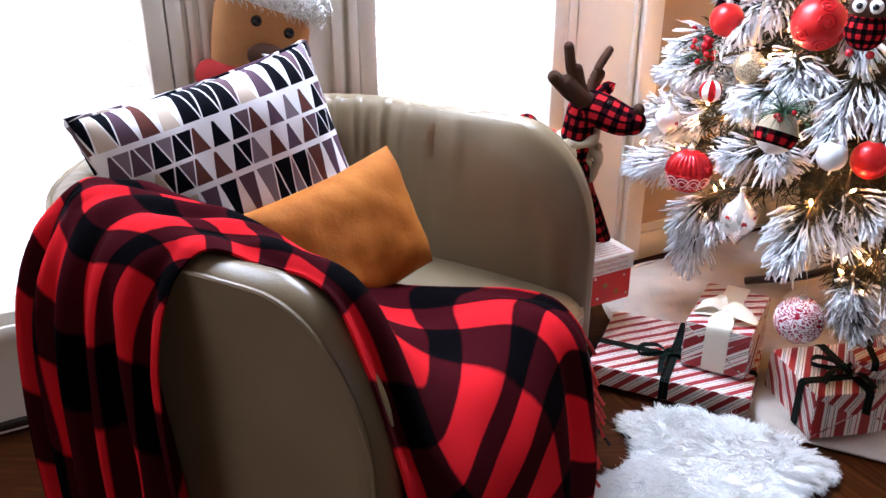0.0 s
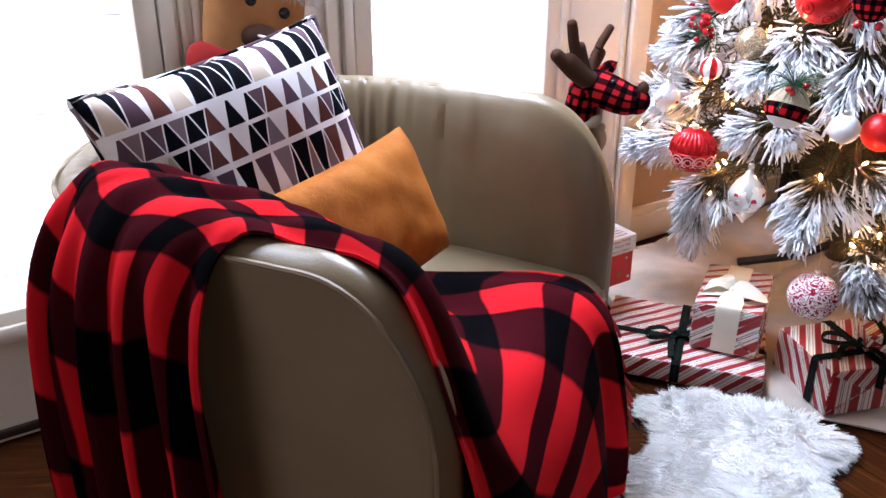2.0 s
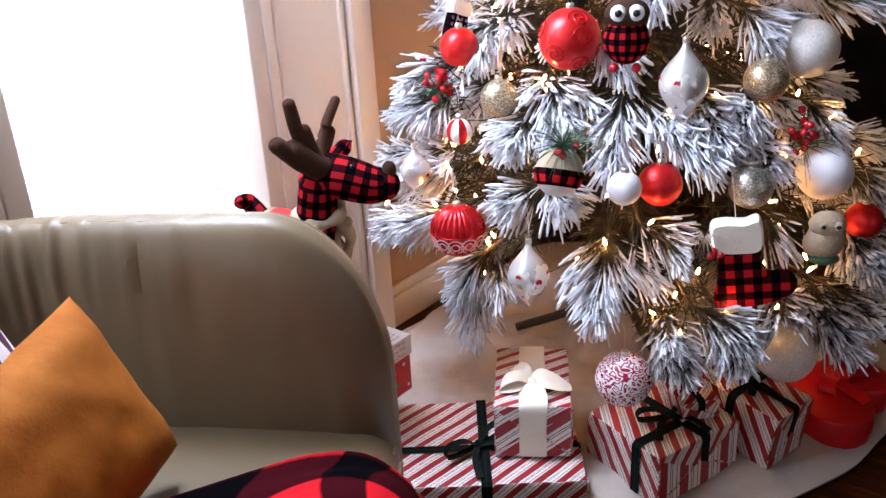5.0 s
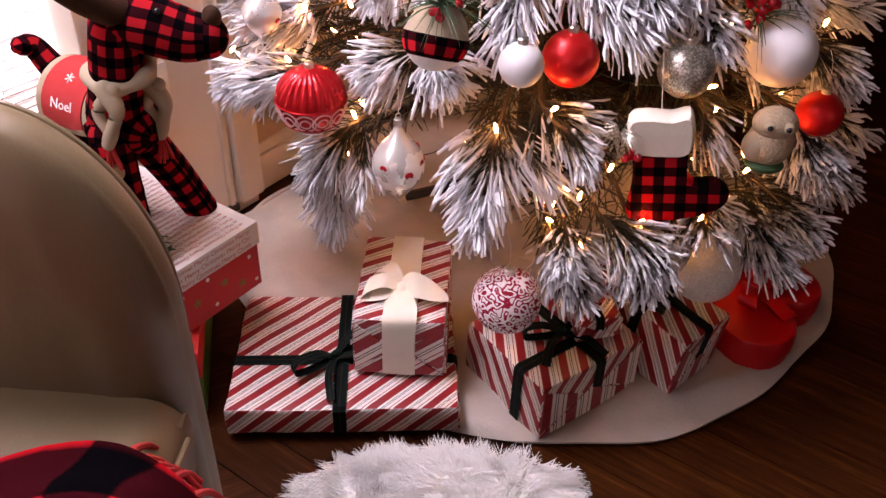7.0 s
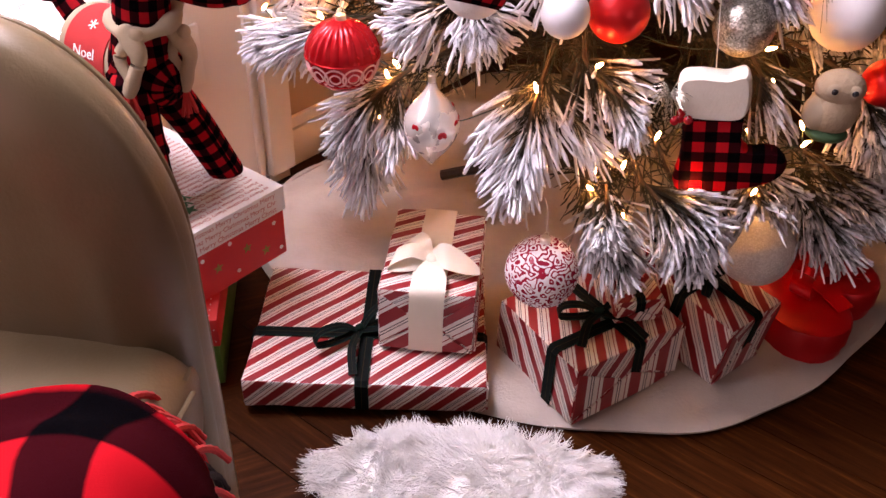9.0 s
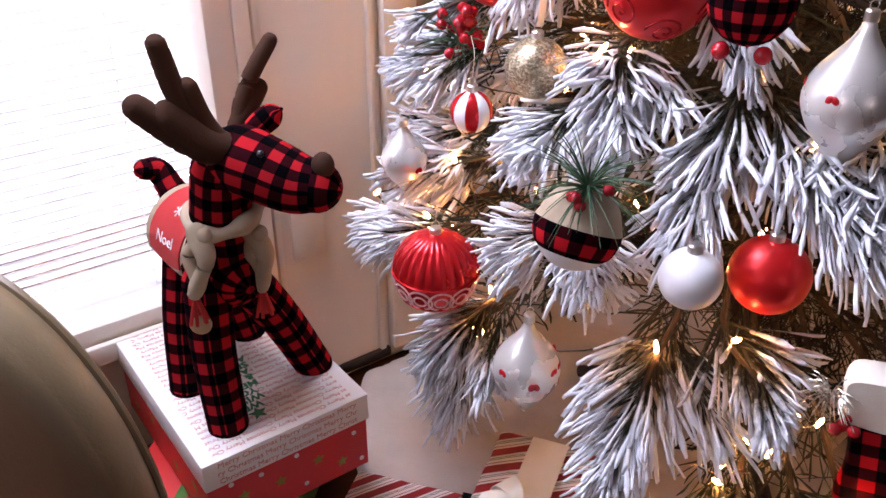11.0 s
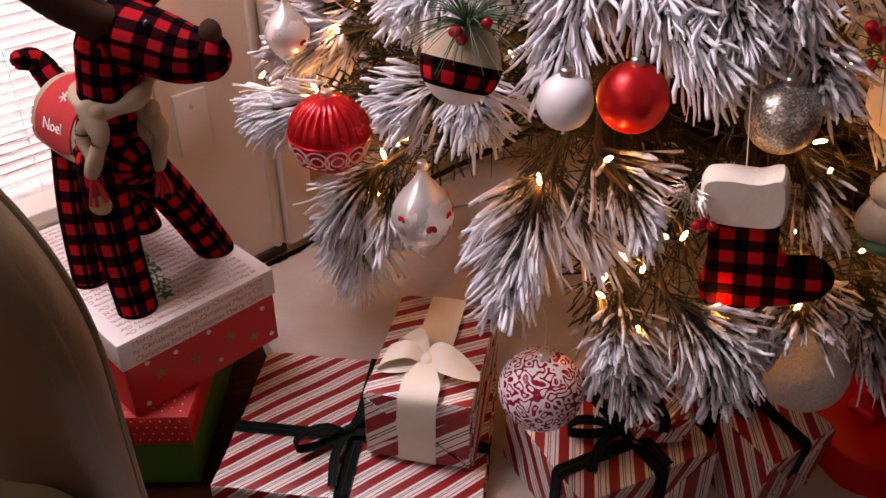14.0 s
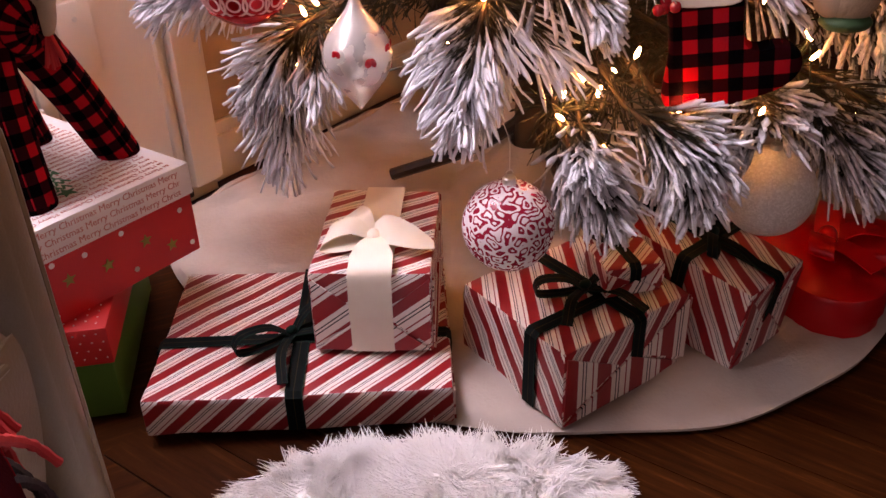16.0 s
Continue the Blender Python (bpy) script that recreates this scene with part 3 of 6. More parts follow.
def rim_band():
    b = bmesh.new()
    seg = 10
    grid = []
    for p, n, up, r in RIM:
        col = []
        for k in range(seg + 1):
            f = k / seg
            ease = math.sin(math.pi / 2 * f) ** 0.75
            bulge = CREST * ease + 0.004 * math.sin(math.pi * f) + pleat(r) * min(1.0, max(0.0, (min(r, LENGTH - r) - 0.10) / 0.15)) * 0.49 * f * f
            q = p + n * (SHELL * (1 - f) - (SHELL - CURL) * f) + up * bulge
            col.append(b.verts.new(q))
        grid.append(col)
    for a, c in zip(grid, grid[1:]):
        for k in range(seg):
            b.faces.new((a[k], a[k + 1], c[k + 1], c[k]))
    bmesh.ops.recalc_face_normals(b, faces=b.faces[:])
    return b


def seat_cushion():
    half, back, front, low, top = ARM_Y - SHELL - 0.004, BACK_X + 0.075, 0.345, 0.20, 0.385

    def place(u, v):
        # u across, v round: underside front, front face, top to the back
        y = half * (2 * u - 1)
        edge = 1 - abs(2 * u - 1) ** 8
        if v < 0.25:
            t = v / 0.25
            x, z = front - 0.02 + 0.02 * math.sin(t * math.pi / 2), low + (top - 0.05 - low) * t
        elif v < 0.45:
            a = (v - 0.25) / 0.20 * math.pi / 2
            x, z = front - 0.05 + 0.05 * math.cos(a), top - 0.05 + 0.05 * math.sin(a)
        else:
            t = (v - 0.45) / 0.55
            x, z = front - 0.05 + (back - front + 0.05) * t, top + 0.012 * math.sin(math.pi * t)
        bow = 0.012 * (1 - (2 * u - 1) ** 2)
        z += noise.noise(Vector((x * 7, y * 7, 2))) * 0.003
        return (x + bow * (1 if v < 0.45 else 0.0), y, z - 0.012 * (1 - edge) * (v > 0.3))

    return sheet(place, 28, 40, 0.01)


chair = thing("tub_armchair", CHAIR, "taupe leather tub armchair with piped edges beside the garden windows", "armchair")
part("outer_panel", shell_face(1, FOOT), LEATHER, chair)
part("inner_panel", shell_face(-1, FOOT), LEATHER, chair)
part("rim", rim_band(), LEATHER, chair, "pleated leather rim")
for side in (1,):
    pts = [p + n * (SHELL * side * 1.02) + up * 0.002 for p, n, up, r in RIM]
    part("piping", tube(pts, 0.0042, 8, 0), LEATHER, chair, "raised leather piping")
part("seat_cushion", seat_cushion(), LEATHER, chair)
part("seat_base", box(-0.25, 0.318, -0.288, 0.288, FOOT, 0.215, 0.02, 3), LEATHER, chair)
line = [(0.352, y, 0.36 - 0.012 * (abs(y) / 0.285) ** 6) for y in np.linspace(-0.27, 0.27, 12)]
part("seat_seam", tube(line, 0.003, 8, 3), LEATHER, chair)
for x, y in ((0.26, 0.29), (0.26, -0.29), (-0.2, 0.24), (-0.2, -0.24)):
    part("leg", join(bmesh.new(), lathe([(0.016, 0.0), (0.018, 0.004), (0.024, 0.085)], 16), pose(x, y, 0)), DARK_WOOD, chair, "short dark wooden leg")


# ---- cushions ----
def pillow_mesh(w, h, thick, wrinkle, seed, n=36):
    def side(sign):
        def place(u, v):
            a, c = 2 * u - 1, 2 * v - 1
            pinch_x = 1 - 0.06 * (1 - c * c) * abs(a) ** 3
            pinch_y = 1 - 0.06 * (1 - a * a) * abs(c) ** 3
            f = max(0.0, (1 - a ** 4) * (1 - c ** 4)) ** 0.55
            x, y = a * w / 2 * pinch_x, c * h / 2 * pinch_y
            z = sign * thick / 2 * f
            z += sign * wrinkle * f * (noise.noise(Vector((x * 9 + seed, y * 9, sign))) + 0.6 * noise.noise(Vector((x * 24, y * 24 + seed, sign))))
            return (x, y, z)
        return sheet(place, n, n, 0, (w, h))
    b = side(1)
    other = side(-1)
    bmesh.ops.reverse_faces(other, faces=other.faces[:])
    join(b, other)
    bmesh.ops.remove_doubles(b, verts=b.verts[:], dist=0.0004)
    bmesh.ops.recalc_face_normals(b, faces=b.faces[:])
    return b


def corner_pose(origin, along, down):
    """A pose whose x runs along, y against down, with the origin at the middle."""
    x = Vector(along).normalized()
    y = -Vector(down).normalized()
    z = x.cross(y).normalized()
    y = z.cross(x)
    m = Matrix((x, y, z)).transposed().to_4x4()
    m.translation = Vector(origin)
    return m


def pattern_cloth():
    """Mid-century print: rows of tall and short wedges in black, plum, brown and sand on ivory."""
    m = material("ivory cloth printed with dark wedges", (0.85, 0.82, 0.8), 0.9, 0.0, Specular_IOR_Level=0.05)
    n = Net(m)
    sep = n.add("SeparateXYZ", n.coord("UV"))
    x, y = sep.outputs[0], sep.outputs[1]
    y = n.math("ADD", y, 0.050)
    period = 0.176
    k = n.math("DIVIDE", y, period)
    row = n.math("FLOOR", k)
    f = n.math("MULTIPLY", n.math("FRACT", k), period)
    tall = n.math("LESS_THAN", f, 0.088)
    second = n.math("GREATER_THAN", f, 0.132)
    # height inside its own band, 0 to 1
    h_tall = n.math("DIVIDE", f, 0.088)
    h_a = n.math("DIVIDE", n.math("SUBTRACT", f, 0.088), 0.044)
    h_b = n.math("DIVIDE", n.math("SUBTRACT", f, 0.132), 0.044)
    h_small = n.math("ADD", n.math("MULTIPLY", h_b, second), n.math("MULTIPLY", h_a, n.math("SUBTRACT", 1.0, second)))
    h = n.math("ADD", n.math("MULTIPLY", h_tall, tall), n.math("MULTIPLY", h_small, n.math("SUBTRACT", 1.0, tall)))
    cell = n.math("DIVIDE", x, 0.0315)
    cell = n.math("ADD", cell, n.math("MULTIPLY", row, 0.37))
    cell = n.math("ADD", cell, n.math("MULTIPLY", second, 0.5))
    idx = n.math("FLOOR", cell)
    c = n.math("ABSOLUTE", n.math("SUBTRACT", n.math("FRACT", cell), 0.5))
    band = n.math("ADD", n.math("MULTIPLY", row, 3.0), n.math("ADD", tall, n.math("MULTIPLY", second, 2.0)))
    mod = n.math("FRACT", n.math("MULTIPLY", band, 0.5))
    flip = n.math("GREATER_THAN", mod, 0.25)
    hh = n.math("ADD", n.math("MULTIPLY", h, flip), n.math("MULTIPLY", n.math("SUBTRACT", 1.0, h), n.math("SUBTRACT", 1.0, flip)))
    half = n.math("MULTIPLY_ADD", hh, -0.43, 0.485)
    frame_in = n.math("MULTIPLY", n.math("GREATER_THAN", h, 0.07), n.math("LESS_THAN", h, 0.93))
    inside = n.math("MULTIPLY", n.math("LESS_THAN", c, n.math("SUBTRACT", half, 0.025)), frame_in)
    between = n.math("MULTIPLY", n.math("GREATER_THAN", c, n.math("ADD", half, 0.045)), frame_in)

    def colour_of(index, cols, salt):
        vec = n.add("CombineXYZ", index, band, salt).outputs[0]
        ramp = n.add("ValToRGB", n.add("TexWhiteNoise", vec).outputs["Value"])
        ramp.color_ramp.interpolation = "CONSTANT"
        el = ramp.color_ramp.elements
        while len(el) < len(cols):
            el.new(0.5)
        for e, (p, col) in zip(el, cols):
            e.position, e.color = p, (*col, 1)
        return ramp.outputs[0]

    ivory = (0.82, 0.77, 0.76)
    dark = ((0.0, (0.003, 0.003, 0.006)), (0.45, (0.10, 0.055, 0.075)), (0.65, (0.12, 0.04, 0.032)), (0.84, (0.20, 0.15, 0.17)), (0.93, (0.60, 0.47, 0.36)))
    pale = ((0.0, ivory), (0.55, (0.003, 0.003, 0.006)), (0.74, (0.13, 0.075, 0.09)), (0.88, (0.22, 0.16, 0.18)))
    col = n.mix(inside, ivory, colour_of(idx, dark, 0.0))
    col = n.mix(between, col, colour_of(n.math("FLOOR", n.math("ADD", cell, 0.5)), pale, 7.0))
    n.set("Base Color", col)
    n.bump(n.noise(n.coord(), 700, 2), 0.3, 0.001)
    return m


PRINT = pattern_cloth()
FACE = Vector((0.883, -0.469, 0))
L, Tp = Vector((-0.515, 1.155, 0.755)), Vector((-0.222, 1.413, 0.812))
down = Vector((0.11, -0.075, -0.36))
down *= 0.9
mid = (L + Tp) / 2 + down / 2
printed = thing("printed_cushion", corner_pose(mid, Tp - L, down), "ivory cushion printed with dark wedges, leaning in the armchair", "cushion")
part("cover", pillow_mesh((Tp - L).length + 0.01, down.length + 0.02, 0.13, 0.006, 3.0), PRINT, printed)
w2, h2 = ((Tp - L).length + 0.01) / 2, (down.length + 0.02) / 2
edge = [(w2 * a * (1 - 0.06 * (1 - c * c) * abs(a) ** 3), h2 * c * (1 - 0.06 * (1 - a * a) * abs(c) ** 3), 0) for a, c in
        [(t, -1) for t in np.linspace(-1, 1, 12)] + [(1, t) for t in np.linspace(-0.9, 1, 11)] + [(t, 1) for t in np.linspace(0.9, -1, 11)] + [(-1, t) for t in np.linspace(0.9, -1, 11)]]
part("piping", tube(edge, 0.0035, 6, 2), PRINT, printed, "ivory and black piped edge")

L, Tp, R = Vector((-0.278, 1.145, 0.62)), Vector((-0.083, 1.432, 0.632)), Vector((-0.040, 1.345, 0.445))
down = (R - Tp) * 1.0
velour = thing("velour_cushion", corner_pose((L + Tp) / 2 + down / 2, Tp - L, down), "rust orange velour lumbar cushion leaning on the printed cushion", "cushion")
part("cover", pillow_mesh((Tp - L).length + 0.012, down.length + 0.012, 0.10, 0.0065, 11.0, 64), SUEDE, velour)


# ---- check blanket over the near arm and the seat ----
EDGE_A = [(-0.150, -0.42, 0.015), (-0.170, -0.408, 0.35), (-0.17, -0.398, 0.60), (-0.165, -0.338, 0.690), (-0.145, -0.280, 0.692), (-0.055, -0.235, 0.665),
          (0.02, -0.12, 0.555), (0.08, 0.05, 0.430), (0.25, 0.20, 0.405), (0.355, 0.20, 0.37), (0.40, 0.17, 0.24), (0.41, 0.13, 0.10)]
EDGE_B = [(-0.08, -0.44, 0.012), (-0.11, -0.425, 0.35), (-0.11, -0.412, 0.60), (-0.11, -0.345, 0.688), (-0.04, -0.288, 0.686), (0.055, -0.252, 0.658),
          (0.14, -0.17, 0.54), (0.20, -0.03, 0.428), (0.310, 0.06, 0.408), (0.378, 0.06, 0.36), (0.405, 0.03, 0.22), (0.415, 0.0, 0.075)]
EDGE_C = [(-0.01, -0.435, 0.012), (-0.02, -0.42, 0.35), (-0.015, -0.41, 0.60), (0.0, -0.356, 0.689), (0.06, -0.302, 0.682), (0.16, -0.294, 0.672),
          (0.252, -0.290, 0.636), (0.328, -0.280, 0.462), (0.372, -0.250, 0.360), (0.388, -0.235, 0.26), (0.40, -0.23, 0.14), (0.405, -0.23, 0.04)]
EDGE_D = [(0.12, -0.43, 0.012), (0.09, -0.415, 0.35), (0.075, -0.406, 0.60), (0.088, -0.370, 0.679), (0.14, -0.342, 0.668), (0.222, -0.342, 0.665),
          (0.290, -0.360, 0.614), (0.345, -0.364, 0.455), (0.357, -0.366, 0.33), (0.364, -0.366, 0.22), (0.370, -0.366, 0.10), (0.374, -0.360, 0.012)]
LINES = [smooth_path(e, 8) for e in (EDGE_A, EDGE_B, EDGE_C, EDGE_D)]


def drape(u, v):
    n = len(LINES[0]) - 1
    i = min(int(u * n), n - 1)
    t = u * n - i
    cols = [ln[i].lerp(ln[i + 1], t) for ln in LINES]
    cols = [2 * cols[0] - cols[1]] + cols + [2 * cols[-1] - cols[-2]]
    k = min(int(v * 3), 2)
    t = v * 3 - k
    a, b, c, d = cols[k:k + 4]
    return 0.5 * (2 * b + (c - a) * t + (2 * a - 5 * b + 4 * c - d) * t * t + (3 * b - a - 3 * c + d) * t ** 3)


def blanket_place(u, v):
    p = drape(u, v)
    du, dv = drape(min(u + 0.01, 1), v) - drape(max(u - 0.01, 0), v), drape(u, min(v + 0.02, 1)) - drape(u, max(v - 0.02, 0))
    n = du.cross(dv).normalized()
    if n.dot(p - Vector((0.1, 0.05, 0.25))) < 0:
        n = -n
    hang = max(0.0, 1 - u / 0.26) + max(0.0, (u - 0.76) / 0.24)
    fold = math.sin(v * (33 if u < 0.3 else 17) + 2.6 * noise.noise(Vector((u * 3, v * 2, 5)))) * (0.030 if u < 0.3 else 0.022) * hang
    fold += noise.noise(Vector((u * 9, v * 5, 1.5))) * 0.012 + noise.noise(Vector((u * 5 + v * 7, v * 4 - u * 6, 4.5))) * 0.009
    fold += noise.noise(Vector((u * 22 + v * 6, v * 9, 8.5))) * 0.0035
    rest = 1 - 0.4 * v ** 3 * min(1.0, max(0.0, (u - 0.16) * 20)) * min(1.0, max(0.0, (0.66 - u) * 20))
    return p + n * ((fold + 0.010) * rest)


blanket = thing("check_blanket", CHAIR, "red and black buffalo check fleece blanket draped over the armchair", "blanket")


def blanket_weave(u, v):
    """Where the check lies on the cloth, pulled askew by the folds."""
    w = noise.noise_vector(Vector((u * 3.6, v * 2.2, 2.5)))
    across = 0.46 * v * (1 + 0.6 * max(0.0, 1 - u / 0.28))
    return (1.62 * u + 0.10 * v + 0.075 * w.x, across + 0.20 * u + 0.095 * w.y)


part("cloth", sheet(blanket_place, 150, 90, 0.004, uv_of=blanket_weave), BLANKET, blanket)
FRINGE_RED = mottled("red wool fringe", (0.55, 0.03, 0.03), (0.62, 0.05, 0.04), 30, 0.9, 300, 0.3, 0.001)
FRINGE_BLACK = mottled("black wool fringe", (0.015, 0.012, 0.014), (0.03, 0.02, 0.02), 30, 0.9, 300, 0.3, 0.001)
rng = random.Random(8)
for k in range(26):
    u = 0.78 + 0.22 * k / 25
    p = blanket_place(u, 0.0)
    q = (blanket_place(u, 0.0) - blanket_place(u, 0.06)).normalized() * 0.040
    drop = Vector((0.020 + 0.010 * rng.uniform(-1, 1), 0.010 * rng.uniform(-1, 1), -0.034 - 0.016 * rng.random()))
    if p.z + 0.6 * q.z + 1.3 * drop.z < 0.006:
        drop.z = (0.006 - p.z - 0.6 * q.z) / 1.3
    pts = [p - q * 0.1, p + q * 0.25 + drop * 0.35, p + q * 0.55 + drop * 0.8, p + q * 0.6 + drop * 1.3]
    part("tassel", tube(pts, lambda t: 0.0042 - 0.0012 * t + 0.0006 * math.sin(t * 40), 7, 5), FRINGE_RED if k % 9 < 7 else FRINGE_BLACK, blanket, "twisted wool tassel")

# ---- tree skirt, rug, boxes and gifts ----
TREE = Vector((1.04, 1.94, 0))
SKIRT_R = 0.615


def skirt_place(u, v):
    a, r = 2 * math.pi * u, SKIRT_R * (0.06 + 0.94 * v)
    if v > 0.8:
        r += (v - 0.8) / 0.2 * (0.007 * math.sin(a * 7 + 1) + 0.003 * math.sin(a * 17))
    z = 0.012 + 0.010 * v * math.sin(a * 11 + 2) * (1 - v) * 4 * 0.5 + 0.018 * noise.noise(Vector((r * math.cos(a) * 6, r * math.sin(a) * 6, 0))) + 0.007 * abs(noise.noise(Vector((r * math.cos(a) * 13, r * math.sin(a) * 13, 7)))) + 0.004 * noise.noise(Vector((r * math.cos(a) * 24, r * math.sin(a) * 24, 4)))
    z += 0.10 * max(0, 0.18 - v) / 0.18
    x, y = TREE.x + r * math.cos(a), TREE.y + r * math.sin(a)
    # keep clear of the wall behind
    d = (x - WX) * UY - (y - WY) * UX
    if d < 0.03:
        x, y = x + UY * (0.03 - d), y - UX * (0.03 - d)
    return (x, y, max(0.0065, z) if v < 1 else 0.0065)


skirt = thing("tree_skirt", Matrix(), "cream felt tree skirt spread round the tree", "tree skirt")
part("cloth", sheet(skirt_place, 240, 70, 0.004), FELT, skirt)
sequin = bmesh.new()
rng = random.Random(3)
SEQUIN = material("gold sequin", (0.8, 0.62, 0.35), 0.2, 1.0)
for k in range(140):
    a, r = rng.uniform(0, 6.283), SKIRT_R * math.sqrt(rng.uniform(0.2, 0.95))
    p = Vector(skirt_place(a / 6.283185, (r / SKIRT_R - 0.06) / 0.94))
    join(sequin, lathe([(0.0018, 0), (0.0018, 0.0006)], 6), pose(p.x, p.y, p.z + 0.0008, rng.uniform(-20, 20), rng.uniform(-20, 20)))
tagged(part("sequins", sequin, SEQUIN, skirt), kind="stuff")

RUG_X, RUG_Y, RUG_A = Vector((0.42, 0.907, 0)), Vector((0.907, -0.42, 0)), Vector((0.574, 1.395, 0))
RUG_SHAPE = [(0.022, 0.02), (0.018, 0.11), (0.004, 0.185), (-0.03, 0.188), (-0.07, 0.150), (-0.105, 0.130), (-0.16, 0.152), (-0.22, 0.182), (-0.32, 0.200), (-0.46, 0.190),
             (-0.60, 0.16), (-0.66, 0.17), (-0.72, 0.205), (-0.76, 0.19), (-0.775, 0.02)]


def rug_half(a):
    pts = RUG_SHAPE
    for (a0, w0), (a1, w1) in zip(pts, pts[1:]):
        if a1 <= a <= a0:
            return w0 + (w1 - w0) * (a0 - a) / (a0 - a1)
    return 0.0


def rug_place(u, v):
    a = 0.021 - 0.795 * u
    w = (2 * v - 1) * rug_half(a)
    p = RUG_A + RUG_X * a + RUG_Y * w
    edge = 1 - abs(2 * v - 1) ** 6
    lift = 0.030 * edge + 0.006 * noise.noise(Vector((p.x * 11, p.y * 11, 2))) + 0.004 * noise.noise(Vector((p.x * 34, p.y * 26, 5)))
    # the rug's head runs up against the flat gift
    return (p.x, p.y, 0.010 + max(0, lift))


def tufts(name, roots, dirs, lengths, widths, mat, parent, bend=0.5, droop=0.3):
    """Many thin tapered locks as one mesh, each a bent three-sided blade with v running along it."""
    n = len(roots)
    up = np.array([0, 0, 1.0])
    side = np.cross(dirs, up)
    side /= np.maximum(np.linalg.norm(side, axis=1, keepdims=True), 1e-6)
    nrm = np.cross(side, dirs)
    rng2 = np.random.RandomState(4)
    spin = rng2.uniform(0, 2 * np.pi, n)
    cs, sn = np.cos(spin)[:, None], np.sin(spin)[:, None]
    side, nrm = side * cs + nrm * sn, nrm * cs - side * sn
    curl = nrm * (bend * rng2.uniform(-1, 1, n))[:, None]
    rings = []
    for t, w in ((0.0, 1.0), (0.4, 0.95), (0.75, 0.7), (1.0, 0.18)):
        c = roots + dirs * (lengths * t)[:, None] + curl * (lengths * t * t)[:, None] - up * (droop * lengths * t * t)[:, None]
        for k in range(3):
            a = 2 * np.pi * k / 3
            rings.append(c + (side * np.cos(a) + nrm * np.sin(a)) * (widths * w)[:, None])
    verts = np.stack(rings, 1).reshape(-1, 3)
    faces = []
    for r in range(3):
        for k in range(3):
            faces.append((r * 3 + k, r * 3 + (k + 1) % 3, r * 3 + 3 + (k + 1) % 3, r * 3 + 3 + k))
    faces = (np.array(faces)[None] + (np.arange(n) * 12)[:, None, None]).reshape(-1, 4)
    uvv = np.array([0, .4, .75, 1.0])
    return fast_mesh(name, verts, faces, np.tile(np.repeat(uvv, 3), n), np.repeat(rng2.rand(n), 12), mat, parent)


def fast_mesh(name, verts, quads, v_of, u_of, mat, parent):
    me = bpy.data.meshes.new(name)
    me.vertices.add(len(verts))
    me.vertices.foreach_set("co", verts.astype(np.float32).ravel())
    me.loops.add(quads.size)
    me.loops.foreach_set("vertex_index", quads.astype(np.int32).ravel())
    me.polygons.add(len(quads))
    me.polygons.foreach_set("loop_start", np.arange(0, quads.size, 4, dtype=np.int32))
    me.polygons.foreach_set("use_smooth", np.ones(len(quads), dtype=bool))
    layer = me.uv_layers.new(name="UVMap")
    flat = quads.ravel()
    layer.data.foreach_set("uv", np.stack([u_of[flat], v_of[flat]], 1).astype(np.float32).ravel())
    me.update(calc_edges=True)
    me.validate()
    me.materials.append(mat)
    ob = new(name, me)
    ob.parent = parent
    return ob


rug = thing("sheepskin_rug", Matrix(), "fluffy white sheepskin rug lying on the wooden floor", "rug")
part("pelt", sheet(rug_place, 150, 80, 0.006), FUR, rug)
rs = np.random.RandomState(12)
LOCKS, HAIRS = 2600, 19
lu, lv = rs.rand(LOCKS), rs.rand(LOCKS)
# more locks round the edge, so that the outline is shaggy
lv[:500] = np.where(rs.rand(500) < 0.5, rs.uniform(0.0, 0.05, 500), rs.uniform(0.95, 1.0, 500))
lu[500:620] = rs.uniform(0.0, 0.03, 120)
lock = np.array([rug_place(a, b) for a, b in zip(lu, lv)])
out = np.outer(2 * lv - 1, np.array(RUG_Y)) * (np.abs(2 * lv - 1) ** 3)[:, None] * 1.1
out += np.outer(1 - 2 * lu, np.array(RUG_X)) * (np.abs(2 * lu - 1) ** 8)[:, None]
swirl = np.array([noise.noise_vector(Vector((p[0] * 8, p[1] * 8, 1))) for p in lock])
swirl[:, 2] = 0
lean = out + swirl * 0.7 - 0.5 * np.array(RUG_X) + rs.normal(0, 0.16, (LOCKS, 3))
lean[:, 2] = 0.13
lean /= np.linalg.norm(lean, axis=1, keepdims=True)
long = rs.uniform(0.022, 0.038, LOCKS)
point = lock + lean * long[:, None]
N = LOCKS * HAIRS
root = np.repeat(lock, HAIRS, 0) + rs.normal(0, 0.0085, (N, 3)) * np.array([1, 1, 0]) + np.array([0, 0, 0.001])
tips = np.repeat(point, HAIRS, 0) + rs.normal(0, 0.0050, (N, 3)) * np.array([1, 1, 0.5])
d = tips - root
ln = np.linalg.norm(d, axis=1)
d /= ln[:, None]
tagged(tufts("fur", root, d, ln, rs.uniform(0.0005, 0.0010, N), FUR, rug, 0.15, 0.05), kind="stuff")


